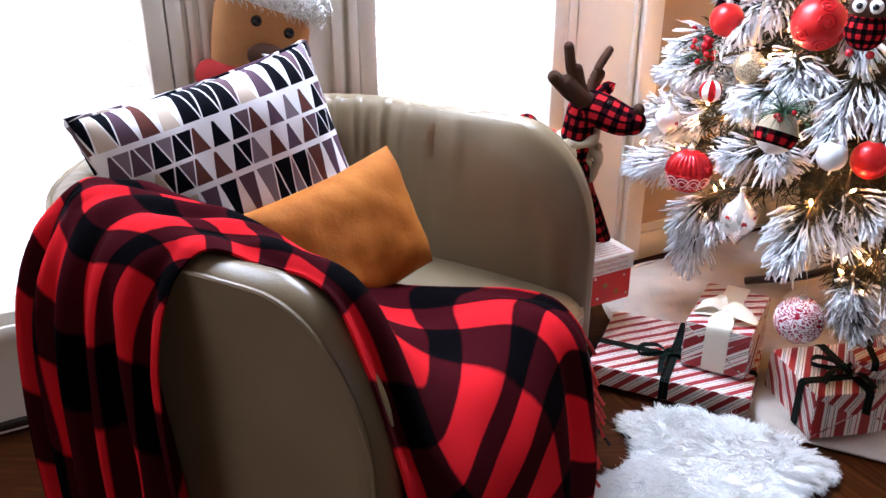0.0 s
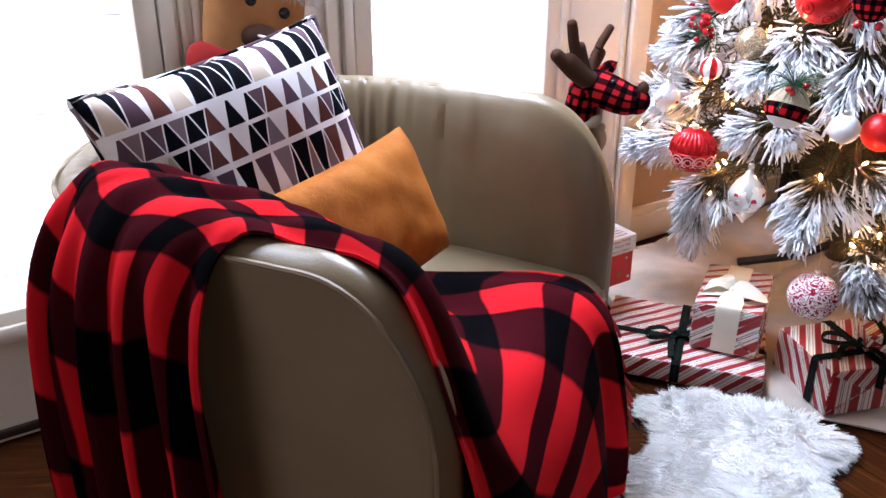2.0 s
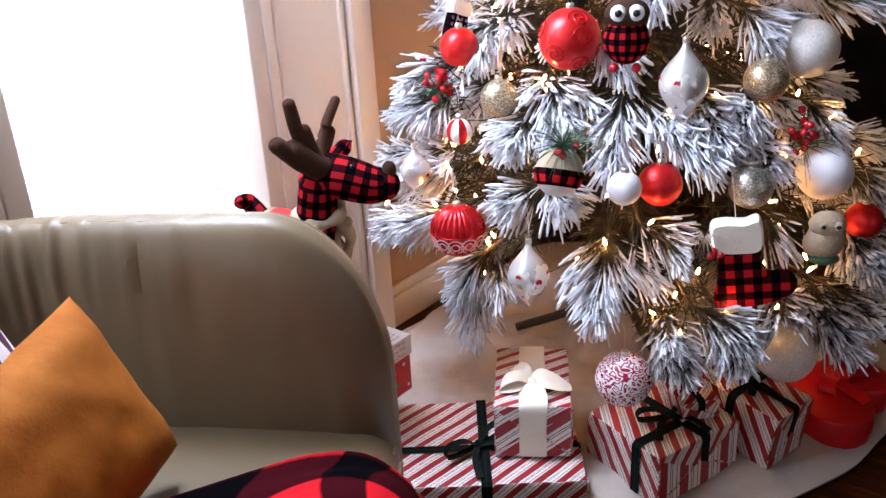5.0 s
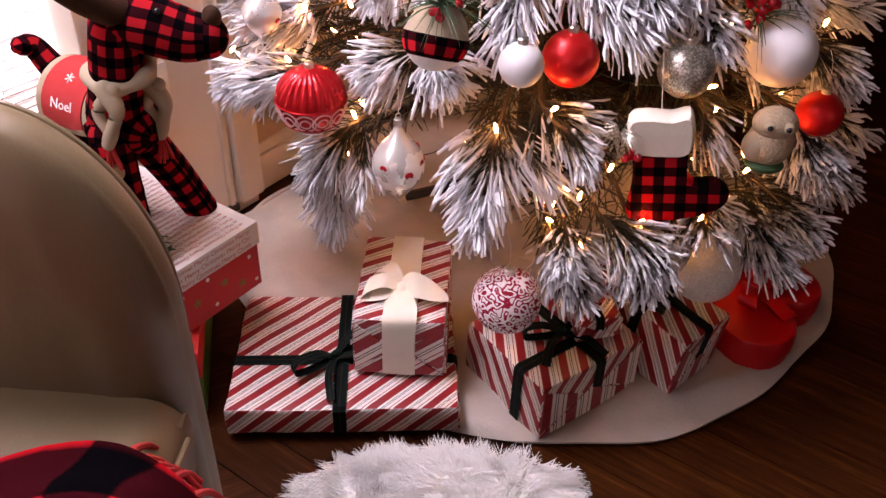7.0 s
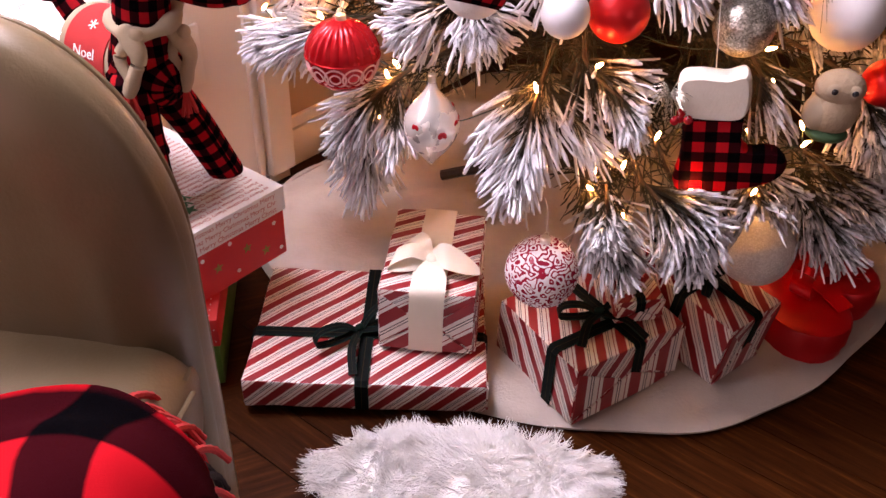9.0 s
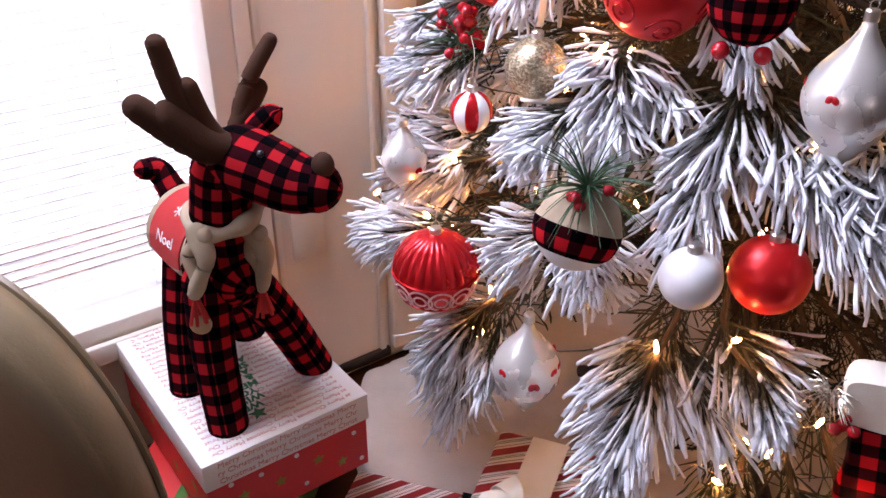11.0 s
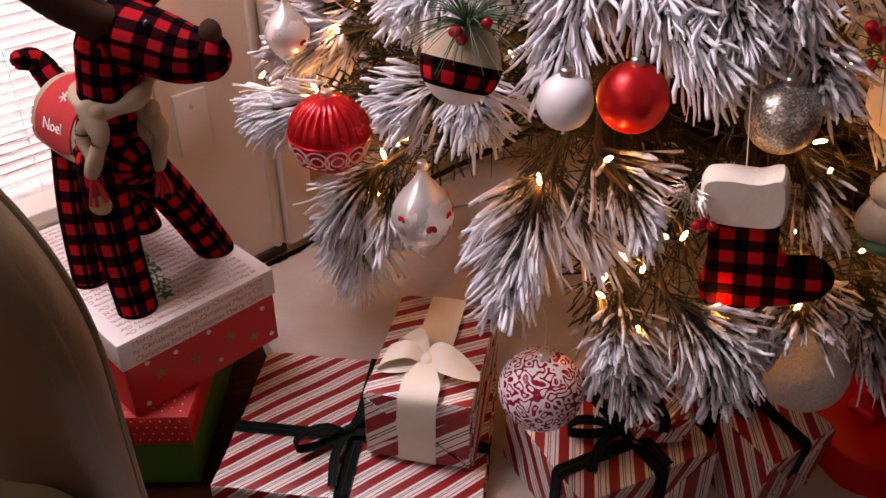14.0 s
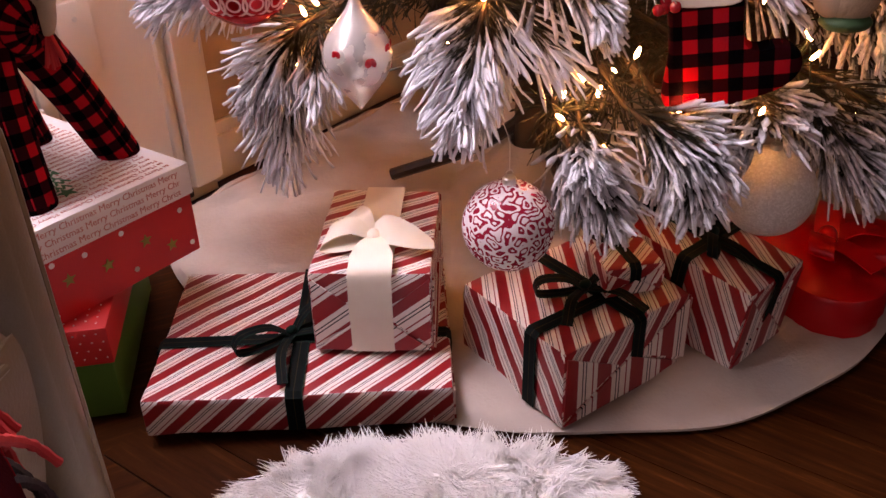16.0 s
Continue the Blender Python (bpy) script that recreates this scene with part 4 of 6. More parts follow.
def wrapped_box(w, dp, h, bevel=0.004):
    """A box with its own front-left foot at the origin; paper runs over each face in metres."""
    b = box(0, w, 0, dp, 0, h, bevel, 2)
    uv = b.loops.layers.uv.new("UVMap")
    bmesh.ops.subdivide_edges(b, edges=[e for e in b.edges if e.calc_length() > 0.03], cuts=7, use_grid_fill=True)
    b.normal_update()
    # slack paper: hollows between the edges, small creases near them
    slack = [(v, v.normal.copy()) for v in b.verts]
    for v, nv in slack:
        v.co -= nv * (0.0035 * max(0.0, noise.noise(v.co * 17)) + 0.0022 * max(0.0, noise.noise(v.co * 46)))
        v.co += 0.0022 * noise.noise_vector(v.co * 14)
    for f in b.faces:
        n = f.normal
        for loop in f.loops:
            c = loop.vert.co
            if abs(n.z) > 0.6:
                q = (c.x, c.y)
            elif abs(n.y) > abs(n.x):
                q = (c.x, c.z * -1 if n.y > 0 else c.z + 0.011)
            else:
                q = (c.y, c.z + 0.02)
            loop[uv].uv = q
    return b


def flap(w, h, front=True):
    """The folded paper ends: two slanting flaps laid over one another on the front."""
    b = bmesh.new()
    uv = b.loops.layers.uv.new("UVMap")
    for k, pts in enumerate((((0.003, 0.004), (w * 0.5, h * 0.55), (w - 0.003, 0.004)), ((0.003, h - 0.006), (0.003, 0.01), (w * 0.42, h * 0.5)), ((w - 0.003, 0.01), (w - 0.003, h - 0.006), (w * 0.58, h * 0.5)))):
        y = -0.0018 - 0.0012 * (k == 0)
        vs = [b.verts.new((x, y, z)) for x, z in pts]
        vb = [b.verts.new((x, 0.0, z)) for x, z in pts]
        f = b.faces.new(vs)
        for i in range(3):
            b.faces.new((vs[i], vs[(i + 1) % 3], vb[(i + 1) % 3], vb[i]))
        for f in b.faces:
            for loop in f.loops:
                c = loop.vert.co
                loop[uv].uv = (c.z + 0.3 * c.x * k, c.x * (1 if k else -1)) if k == 0 else (c.x * 0.7 - c.z * 0.7 * (1 if k == 1 else -1), c.z)
    bmesh.ops.recalc_face_normals(b, faces=b.faces[:])
    return b


def band(parent, w, dp, h, at, width, mat, across=False, lift=0.0022):
    """A ribbon right round a box: along y at x = at, or along x at y = at."""
    e = 0.0035
    if across:
        pts = [(-lift, at, 0.003), (-lift, at, h - e), (e, at, h + lift), (w - e, at, h + lift), (w + lift, at, h - e), (w + lift, at, 0.003)]
        side = lambda t: (0, 1, 0)
    else:
        pts = [(at, -lift, 0.003), (at, -lift, h - e), (at, e, h + lift), (at, dp - e, h + lift), (at, dp + lift, h - e), (at, dp + lift, 0.003)]
        side = lambda t: (1, 0, 0)
    return part("ribbon", strip(pts, width, side, 0.0012, 0), mat, parent)


def bow(parent, x, y, z, size, width, mat, turn=0.0, tails=True):
    """Two loops, a knot and two tails."""
    base = pose(x, y, z, 0, 0, turn)
    for k in (-1, 1):
        pts = [(0, 0, 0.004), (k * size * 0.35, size * 0.06, size * 0.33), (k * size * 0.85, size * 0.05, size * 0.40), (k * size * 0.95, 0, size * 0.18), (k * size * 0.5, -size * 0.05, 0.008), (0, 0, 0.006)]
        b = strip(pts, width, lambda t: (0.15, 1, 0.1), 0.0012, 5)
        bmesh.ops.transform(b, matrix=base, verts=b.verts[:])
        part("bow_loop", b, mat, parent)
        if tails:
            pts = [(0, 0, 0.006), (k * size * 0.45, -size * 0.45, 0.014), (k * size * 0.75, -size * 0.95, 0.005)]
            b = strip(pts, width * 0.9, lambda t: (1, k * 0.7, 0.1), 0.0012, 5)
            bmesh.ops.transform(b, matrix=base, verts=b.verts[:])
            part("bow_tail", b, mat, parent)
    b = join(bmesh.new(), ball(width * 0.48, 14, 10, (1.1, 0.8, 0.8)), base @ pose(0, 0, 0.012))
    part("knot", b, mat, parent)


def gift(m, w, dp, h, wrap, label, front=True):
    ob = thing("gift_box", m, label, "gift", "wrapped gifts under the tree")
    part("wrapped_carton", wrapped_box(w, dp, h), wrap, ob)
    if front:
        part("paper_fold", flap(w, h), wrap, ob)
    side = flap(dp, h)
    bmesh.ops.transform(side, matrix=pose(w, 0, 0, 0, 0, 90), verts=side.verts[:])
    part("paper_fold", side, wrap, ob)
    return ob


flat_gift = gift(pose(0.324, 1.614, 0.014, 0, 0, -24), 0.352, 0.268, 0.052, WRAP_A, "wide flat gift in red striped paper with dark ribbon", False)
band(flat_gift, 0.352, 0.268, 0.052, 0.172, 0.020, RIBBON_DARK)
band(flat_gift, 0.352, 0.268, 0.052, 0.105, 0.020, RIBBON_DARK, True)
bow(flat_gift, 0.160, 0.105, 0.055, 0.078, 0.014, RIBBON_DARK, 38)
tall_gift = gift(pose(0.529, 1.606, 0.0695, 0, 0, -29), 0.142, 0.215, 0.108, WRAP_B, "gift in red striped paper with ivory ribbon on another gift")
band(tall_gift, 0.142, 0.215, 0.108, 0.071, 0.050, RIBBON_WHITE, lift=0.0038)
K = Vector((0.071, 0.062, 0.114))
for name, way, wide, pts in (("bow_loop", (0.25, 1, 0.35), lambda t: 0.008 + 0.026 * math.sin(math.pi * t) ** 0.7, [(0, 0, 0.006), (-0.024, 0.000, 0.022), (-0.050, -0.006, 0.016), (-0.056, -0.010, 0.006), (-0.030, -0.010, 0.004), (0, -0.002, 0.004)]),
                             ("bow_loop", (0.75, 0.65, 0.3), lambda t: 0.008 + 0.020 * math.sin(math.pi * t), [(0, 0.002, 0.006), (-0.012, 0.018, 0.026), (-0.030, 0.036, 0.020), (-0.036, 0.036, 0.008), (-0.016, 0.016, 0.006), (0, 0.002, 0.004)]),
                             ("bow_tail", (-0.15, 1, 0.45), lambda t: 0.010 + 0.034 * math.sin(math.pi * min(1.0, 0.15 + 0.85 * t)) ** 0.8, [(0, 0, 0.010), (0.018, -0.002, 0.018), (0.044, -0.008, 0.014), (0.072, -0.016, 0.006)]),
                             ("bow_tail", (1, 0.05, 0.05), lambda t: 0.016 + 0.034 * min(1.0, 2.6 * t), [(0, -0.004, 0.010), (0.001, -0.030, 0.013), (0.002, -0.060, 0.004), (0.001, -0.0695, -0.012), (0, -0.0695, -0.060)])):
    part(name, strip([K + Vector(q) for q in pts], wide, lambda t, way=way: way, 0.0012, 6), RIBBON_WHITE, tall_gift)
part("knot", join(bmesh.new(), ball(0.010, 16, 10, (0.9, 1.25, 0.75)), pose(K.x, K.y, K.z + 0.009)), RIBBON_WHITE, tall_gift)
corner_gift = gift(pose(0.747, 1.404, 0.014, 0, 0, 9), 0.208, 0.185, 0.105, WRAP_C, "square gift in red striped paper with dark ribbon, corner turned forward")
band(corner_gift, 0.208, 0.185, 0.105, 0.055, 0.020, RIBBON_DARK, True)
band(corner_gift, 0.208, 0.185, 0.105, 0.115, 0.020, RIBBON_DARK)
bow(corner_gift, 0.10, 0.075, 0.108, 0.066, 0.015, RIBBON_DARK, -20)
far_gift = gift(pose(0.984, 1.394, 0.016, 7, 0, 15), 0.122, 0.205, 0.118, WRAP_C, "gift in red striped paper with crossed dark ribbon")
band(far_gift, 0.122, 0.205, 0.118, 0.061, 0.018, RIBBON_DARK)
band(far_gift, 0.122, 0.205, 0.118, 0.095, 0.018, RIBBON_DARK, True)
bow(far_gift, 0.061, 0.095, 0.121, 0.062, 0.013, RIBBON_DARK, 30)
little = gift(pose(0.845, 1.470, 0.1225, 0, 0, -12), 0.075, 0.065, 0.04, WRAP_A, "tiny gift in red striped paper lying on another gift")
band(little, 0.075, 0.065, 0.04, 0.037, 0.014, RIBBON_DARK)

# heart-shaped red box
heart = thing("heart_box", pose(1.242, 1.490, 0.014, 0, 0, 206), "red satin heart-shaped chocolate box with a bow", "gift box", "wrapped gifts under the tree")


def heart_ring(scale, n=48):
    pts = []
    for k in range(n):
        a = 2 * math.pi * k / n
        pts.append((scale * 16 * math.sin(a) ** 3 / 17, scale * (13 * math.cos(a) - 5 * math.cos(2 * a) - 2 * math.cos(3 * a) - math.cos(4 * a)) / 17))
    return pts


def heart_mesh(size, z0, z1, round_=0.012):
    b = bmesh.new()
    rings = []
    for s, z in ((size, z0), (size, z1 - round_), (size * 0.975, z1 - round_ * 0.3), (size * 0.92, z1), (size * 0.5, z1 + 0.004)):
        rings.append([b.verts.new((x, y, z)) for x, y in heart_ring(s)])
    for lo, hi in zip(rings, rings[1:]):
        for k in range(len(lo)):
            b.faces.new((lo[k], hi[k], hi[(k + 1) % len(lo)], lo[(k + 1) % len(lo)]))
    b.faces.new(rings[-1])
    b.faces.new(rings[0])
    bmesh.ops.recalc_face_normals(b, faces=b.faces[:])
    return b


part("tray", heart_mesh(0.138, 0.0, 0.03, 0.003), RED_FOIL, heart)
part("lid", heart_mesh(0.144, 0.024, 0.062), RED_FOIL, heart, "padded red satin lid")
bow(heart, 0.0, 0.0, 0.066, 0.075, 0.034, RED_FOIL, 190)


def lidded_box(m, w, dp, h, lid_h, base_mat, lid_mat, label):
    """Carton with its front-left foot at the origin and a lid that overlaps it."""
    ob = thing("gift_carton", m, label, "gift box", "stacked cartons")
    part("carton", box(0, w, 0, dp, 0, h - 0.002, 0.002, 2), base_mat, ob)
    part("lid", box(-0.003, w + 0.003, -0.003, dp + 0.003, h - lid_h, h, 0.002, 2), lid_mat, ob, "overlapping printed lid")
    return ob


GREEN_BOX_H = 0.128
green_box = lidded_box(pose(0.103, 1.739, 0.0045, 0, 0, -16), 0.215, 0.28, GREEN_BOX_H, 0.05, GREEN_CARD, RED_CARD, "green dotted carton with a red dotted lid on the floor")
for i in range(17):
    for k in range(4):
        part("dot", join(bmesh.new(), lathe([(0.0011, 0), (0.0011, 0.0004)], 6), pose(0.006 + i * 0.0125 + 0.006 * (k % 2), -0.0033, 0.128 - 0.007 - k * 0.011, 90)), WHITE_INK, green_box)
for i in range(9):
    for k in range(14):
        part("dot", join(bmesh.new(), lathe([(0.0011, 0), (0.0011, 0.0004)], 6), pose(0.11 + i * 0.012, 0.008 + 0.0125 * k + 0.006 * (i % 2), GREEN_BOX_H + 0.0003)), WHITE_INK, green_box)
part("ribbon", strip([(0.081, 0.0, GREEN_BOX_H + 0.001), (0.080, 0.14, GREEN_BOX_H + 0.001), (0.079, 0.278, GREEN_BOX_H + 0.001)], 0.016, lambda t: (1, 0, 0), 0.0008, 0), GREEN_CARD, green_box, "printed green ribbon")

RW, RD, RH, RLID = 0.226, 0.315, 0.122, 0.042
red_box = lidded_box(pose(0.249, 1.693, 0.1335, 0, 0, 28.6), RW, RD, RH, RLID, RED_CARD, WHITE_CARD, "red carton with gold stars and a white lid printed with greetings")


def star_mesh(r, thick=0.0006):
    b = bmesh.new()
    pts = [(r * (1 if k % 2 == 0 else 0.42) * math.sin(math.pi * k / 5), r * (1 if k % 2 == 0 else 0.42) * math.cos(math.pi * k / 5)) for k in range(10)]
    top = [b.verts.new((x, y, thick)) for x, y in pts]
    low = [b.verts.new((x, y, 0)) for x, y in pts]
    b.faces.new(top)
    for k in range(10):
        b.faces.new((low[k], low[(k + 1) % 10], top[(k + 1) % 10], top[k]))
    bmesh.ops.recalc_face_normals(b, faces=b.faces[:])
    return b


for x, z in ((0.045, 0.048), (0.095, 0.042), (0.150, 0.048), (0.185, 0.026)):
    part("star", join(bmesh.new(), star_mesh(0.009), pose(x, -0.0002, z, 90)), GOLD_GREEN_INK, red_box)
for x, z in ((0.02, 0.012), (0.07, 0.068), (0.12, 0.072), (0.13, 0.018), (0.205, 0.065), (0.215, 0.015), (0.03, 0.074)):
    part("dot", join(bmesh.new(), lathe([(0.0035, 0), (0.0035, 0.0006)], 12), pose(x, -0.0002, z, 90)), WHITE_INK, red_box)
for y, z in ((0.05, 0.05), (0.12, 0.03), (0.2, 0.055), (0.27, 0.03)):
    for sx, tz in ((RW, 90), (0, -90)):
        part("star", join(bmesh.new(), star_mesh(0.009), pose(sx, y, z, 90, 0, tz)), GOLD_GREEN_INK, red_box)
lid_rows = 27
rng = random.Random(2)
for k in range(lid_rows):
    y = 0.004 + (RD - 0.004) * (k + 0.5) / lid_rows
    words = "Merry Christmas " * 5
    cut = rng.randrange(15)
    letters(words[cut:cut + 44].strip(), 0.0098, PINK_INK, pose(RW / 2, y, RH + 0.0003, 0, 0, 180), red_box)
for k in range(3):
    words = ("Merry Christmas " * 5)[3 * k:3 * k + 38].strip()
    letters(words, 0.0115, PINK_INK, pose(RW / 2, -0.0033, RH - 0.008 - k * 0.0125, 90), red_box)
    letters(words, 0.0115, PINK_INK, pose(RW + 0.0033, RD / 2, RH - 0.008 - k * 0.0125, 90, 0, 90), red_box)
tree_words = ("WE", "WISH", "YOU", "MERRY", "& CHRI", "AND H", "SEASON", "ALL YOU", "FAMILY", "WITH")
panel = part("greeting_panel", sheet(lambda u, v: (0.095 + (v - 0.5) * (0.02 + 0.07 * u), 0.050 + 0.165 * u, RH + 0.0009), 6, 2, 0.0004), WHITE_CARD, red_box)
for k, wd in enumerate(tree_words):
    letters(wd, 0.0175, GREEN_INK, pose(0.095, 0.064 + 0.0145 * k, RH + 0.0013, 0, 0, 180), red_box, bold=0.0007)
part("star", join(bmesh.new(), star_mesh(0.013), pose(0.095, 0.047, RH + 0.0012)), GREEN_INK, red_box, "green star")

# ---- plush reindeer on the stacked cartons ----
def limb(points, radius, slot, bm, seg=20, steps=6):
    """A stuffed limb with rounded ends."""
    r = (lambda t: radius) if not callable(radius) else radius
    pts = smooth_path(points, steps)
    join(bm, tube(pts, r, seg, 0), slot=slot)
    for p, q, t in ((pts[0], pts[1], 0.0), (pts[-1], pts[-2], 1.0)):
        join(bm, ball(r(t) * 1.005, seg, 12), look(p, q), slot)
    return bm


def antler_shape(bm, base, tips, slot, thick):
    for tip, w, bend in tips:
        b, t = Vector(base), Vector(tip)
        mid = b.lerp(t, 0.5) + Vector(bend)
        limb([b, mid, t], lambda q, w=w: w * (0.88 + 0.26 * math.sin(math.pi * min(1.0, 0.10 + 0.72 * q))), slot, bm, 14, 7)


deer = bmesh.new()
deer.loops.layers.uv.new("UVMap")
P, BR, LN, RF, BT, BK, WH = range(7)
limb([(0.236, 1.918, 0.457), (0.255, 1.888, 0.466), (0.280, 1.85, 0.460), (0.300, 1.815, 0.452)], lambda t: 0.044 + 0.006 * math.sin(math.pi * t), P, deer, 28)
limb([(0.280, 1.83, 0.455), (0.292, 1.812, 0.50), (0.302, 1.800, 0.585)], lambda t: 0.044 - 0.011 * t, P, deer, 24)
limb([(0.308, 1.808, 0.588), (0.325, 1.798, 0.600), (0.344, 1.785, 0.597), (0.382, 1.769, 0.583), (0.407, 1.760, 0.580)], lambda t: 0.037 - 0.009 * t + 0.006 * math.sin(3 * t), P, deer, 28)
join(deer, ball(0.0125, 18, 12, (1, 1, 1.2)), pose(0.416, 1.752, 0.608), BR)
for hip, knee, foot in (((0.268, 1.800, 0.445), (0.268, 1.778, 0.36), (0.274, 1.763, 0.2565)), ((0.305, 1.838, 0.43), (0.345, 1.860, 0.345), (0.381, 1.873, 0.2565)),
                        ((0.236, 1.888, 0.46), (0.222, 1.864, 0.36), (0.216, 1.848, 0.2565)), ((0.240, 1.94, 0.45), (0.265, 1.958, 0.35), (0.285, 1.965, 0.2565))):
    limb([hip, knee, foot], lambda t: 0.0285 - 0.003 * t, P, deer, 20)
limb([(0.222, 1.935, 0.50), (0.205, 1.945, 0.528), (0.190, 1.935, 0.535)], lambda t: 0.019 - 0.006 * t, P, deer, 14)
antler_shape(deer, (0.318, 1.784, 0.618), (((0.234, 1.766, 0.676), 0.0140, (0.004, 0, -0.014)), ((0.262, 1.772, 0.738), 0.0105, (-0.014, 0, 0.0)), ((0.284, 1.780, 0.690), 0.0110, (-0.006, 0, -0.004)), ((0.262, 1.772, 0.662), 0.0185, (0.002, 0, -0.010))), BR, 0.01)
antler_shape(deer, (0.322, 1.838, 0.625), (((0.366, 1.865, 0.712), 0.0085, (-0.004, 0, 0.004)), ((0.344, 1.858, 0.676), 0.0075, (-0.004, 0, 0)), ((0.348, 1.860, 0.660), 0.0110, (0, 0, 0))), BR, 0.01)
limb([(0.335, 1.815, 0.622), (0.362, 1.822, 0.640), (0.374, 1.820, 0.648)], lambda t: 0.015 * math.sin(math.pi * (0.25 + 0.7 * t)), P, deer, 12)
# linen scarf round the neck, with two ends and red tassels
loop = [(0.300 + 0.040 * math.cos(a), 1.804 + 0.039 * math.sin(a), 0.536 - 0.012 * math.cos(a + 2.2)) for a in np.linspace(0, 2 * math.pi, 15)]
join(deer, tube(loop, lambda t: 0.0095 + 0.0025 * math.sin(t * 31), 10, 3), slot=LN)
for top, foot in (((0.272, 1.768, 0.528), (0.262, 1.756, 0.458)), ((0.330, 1.782, 0.520), (0.333, 1.790, 0.44))):
    top, foot = Vector(top), Vector(foot)
    side = Vector((0.012, -0.010, 0))
    limb([top, top.lerp(foot, 0.35) + side, top.lerp(foot, 0.7) + side * 0.5, foot], lambda t: 0.0120 - 0.0040 * t + 0.0012 * math.sin(t * 9), LN, deer, 14)
    limb([top + side * 0.8, top.lerp(foot, 0.4) - side * 0.7, top.lerp(foot, 0.75)], lambda t: 0.0095 - 0.0030 * t, LN, deer, 12)
    for k in range(9):
        e = foot + Vector((0.010 * math.cos(k * 2.2), 0.010 * math.sin(k * 1.7), -0.036 - 0.004 * (k % 3)))
        join(deer, tube([foot, foot.lerp(e, 0.5), e], 0.0022, 6, 2), slot=RF)
join(deer, lathe([(0.0125, 0), (0.0125, 0.004), (0.010, 0.0055), (0.008, 0.0045)], 20), look((0.262, 1.762, 0.412), (0.262, 1.85, 0.412)), BT)
# felt saddle cloth with a pale border
def saddle(grow, lift):
    c0, c1 = Vector((0.242, 1.908, 0.463)), Vector((0.284, 1.847, 0.459))

    def place(u, v):
        axis = (c1 - c0).normalized()
        c = c0.lerp(c1, 0.5) + axis * (u - 0.5) * ((c1 - c0).length + grow)
        side = axis.cross(Vector((0, 0, 1))).normalized()
        a = (v - 0.5) * (3.3 + grow * 14) * (1 + 0.10 * math.cos((u - 0.5) * math.pi))
        r = 0.0515 + lift
        return c + side * (r * math.sin(a)) + Vector((0, 0, r * math.cos(a)))
    return sheet(place, 8, 24, 0.003)


join(deer, saddle(0.024, 0.001), slot=LN)
join(deer, saddle(0.0, 0.003), slot=RF)
for x, y, z in ((0.352, 1.757, 0.622),):
    join(deer, ball(0.0052, 12, 8), pose(x, y, z), BK)
def add_text(bm, text, size, m, slot):
    cu = bpy.data.curves.new("text", "FONT")
    cu.body, cu.size, cu.align_x, cu.align_y, cu.resolution_u, cu.extrude = text, size, "CENTER", "CENTER", 2, 0.0006
    ob = new("text", cu)
    dg = bpy.context.evaluated_depsgraph_get()
    me = bpy.data.meshes.new_from_object(ob.evaluated_get(dg))
    bpy.data.objects.remove(ob)
    other = bmesh.new()
    other.from_mesh(me)
    bpy.data.meshes.remove(me)
    bpy.data.curves.remove(cu)
    return join(bm, other, m, slot)


axis = Vector((0.043, -0.061, 0)).normalized()
flank = axis.cross(Vector((0, 0, 1)))
for text, size, ang in (("Noel", 0.020, 1.22), ("*", 0.034, 0.66)):
    nrm = flank * math.sin(ang) + Vector((0, 0, math.cos(ang)))
    up = nrm.cross(axis).normalized()
    m = Matrix((axis, up, nrm)).transposed().to_4x4()
    m.translation = Vector((0.2630, 1.8775, 0.461)) + nrm * 0.0575
    add_text(deer, text, size, m, WH)
me_deer = mesh_ob("plush_reindeer", deer, [PLAID_SMALL, BROWN_FELT, BURLAP, RED_FELT, BUTTON, EYE_BLACK, WHITE_INK])
tagged(me_deer, "plush toy reindeer in red check standing on stacked cartons", "plush toy")

# ---- plush stocking hung on the wall between the windows ----
st = bmesh.new()
st.loops.layers.uv.new("UVMap")
ORIGIN = pose(*on_wall(-0.725, 0.030, 0.78), 0, 10, WALL_ANGLE)


def pad(w, h, thick, m, slot, power=2.6, bm=st):
    b = ball(1.0, 28, 18)
    for v in b.verts:
        x, y, z = v.co
        v.co = Vector((math.copysign(abs(x) ** (2 / power), x) * w / 2, y * thick / 2, math.copysign(abs(z) ** (2 / power), z) * h / 2))
    return join(bm, b, ORIGIN @ m, slot)


pad(0.20, 0.24, 0.055, pose(-0.01, 0, -0.01), 0, 3.2)
pad(0.235, 0.065, 0.075, pose(0.0, -0.003, 0.072, 0, 12, 0), 1, 2.4)
pad(0.22, 0.12, 0.06, pose(0.012, 0, 0.135, 0, 10, 0), 2, 2.6)
pad(0.09, 0.055, 0.035, pose(0.06, -0.022, 0.122, 0, 20, 0), 3, 2.2)
pad(0.07, 0.05, 0.035, pose(-0.05, -0.022, 0.142, 0, -10, 0), 3, 2.2)
pad(0.088, 0.055, 0.05, pose(-0.002, -0.030, -0.048, 0, 10, 0), 3, 2.0)
pad(0.022, 0.022, 0.02, pose(-0.032, -0.030, 0.022), 4, 2.0)
pad(0.022, 0.022, 0.02, pose(0.036, -0.030, 0.004), 4, 2.0)
pad(0.24, 0.085, 0.07, pose(-0.02, 0.0, -0.115, 0, 14, 0), 5, 2.6)
pad(0.10, 0.14, 0.05, pose(0.0, -0.010, -0.15, 0, 40, 0), 5, 2.8)
pad(0.23, 0.24, 0.055, pose(-0.05, 0.003, -0.22), 2, 2.8)
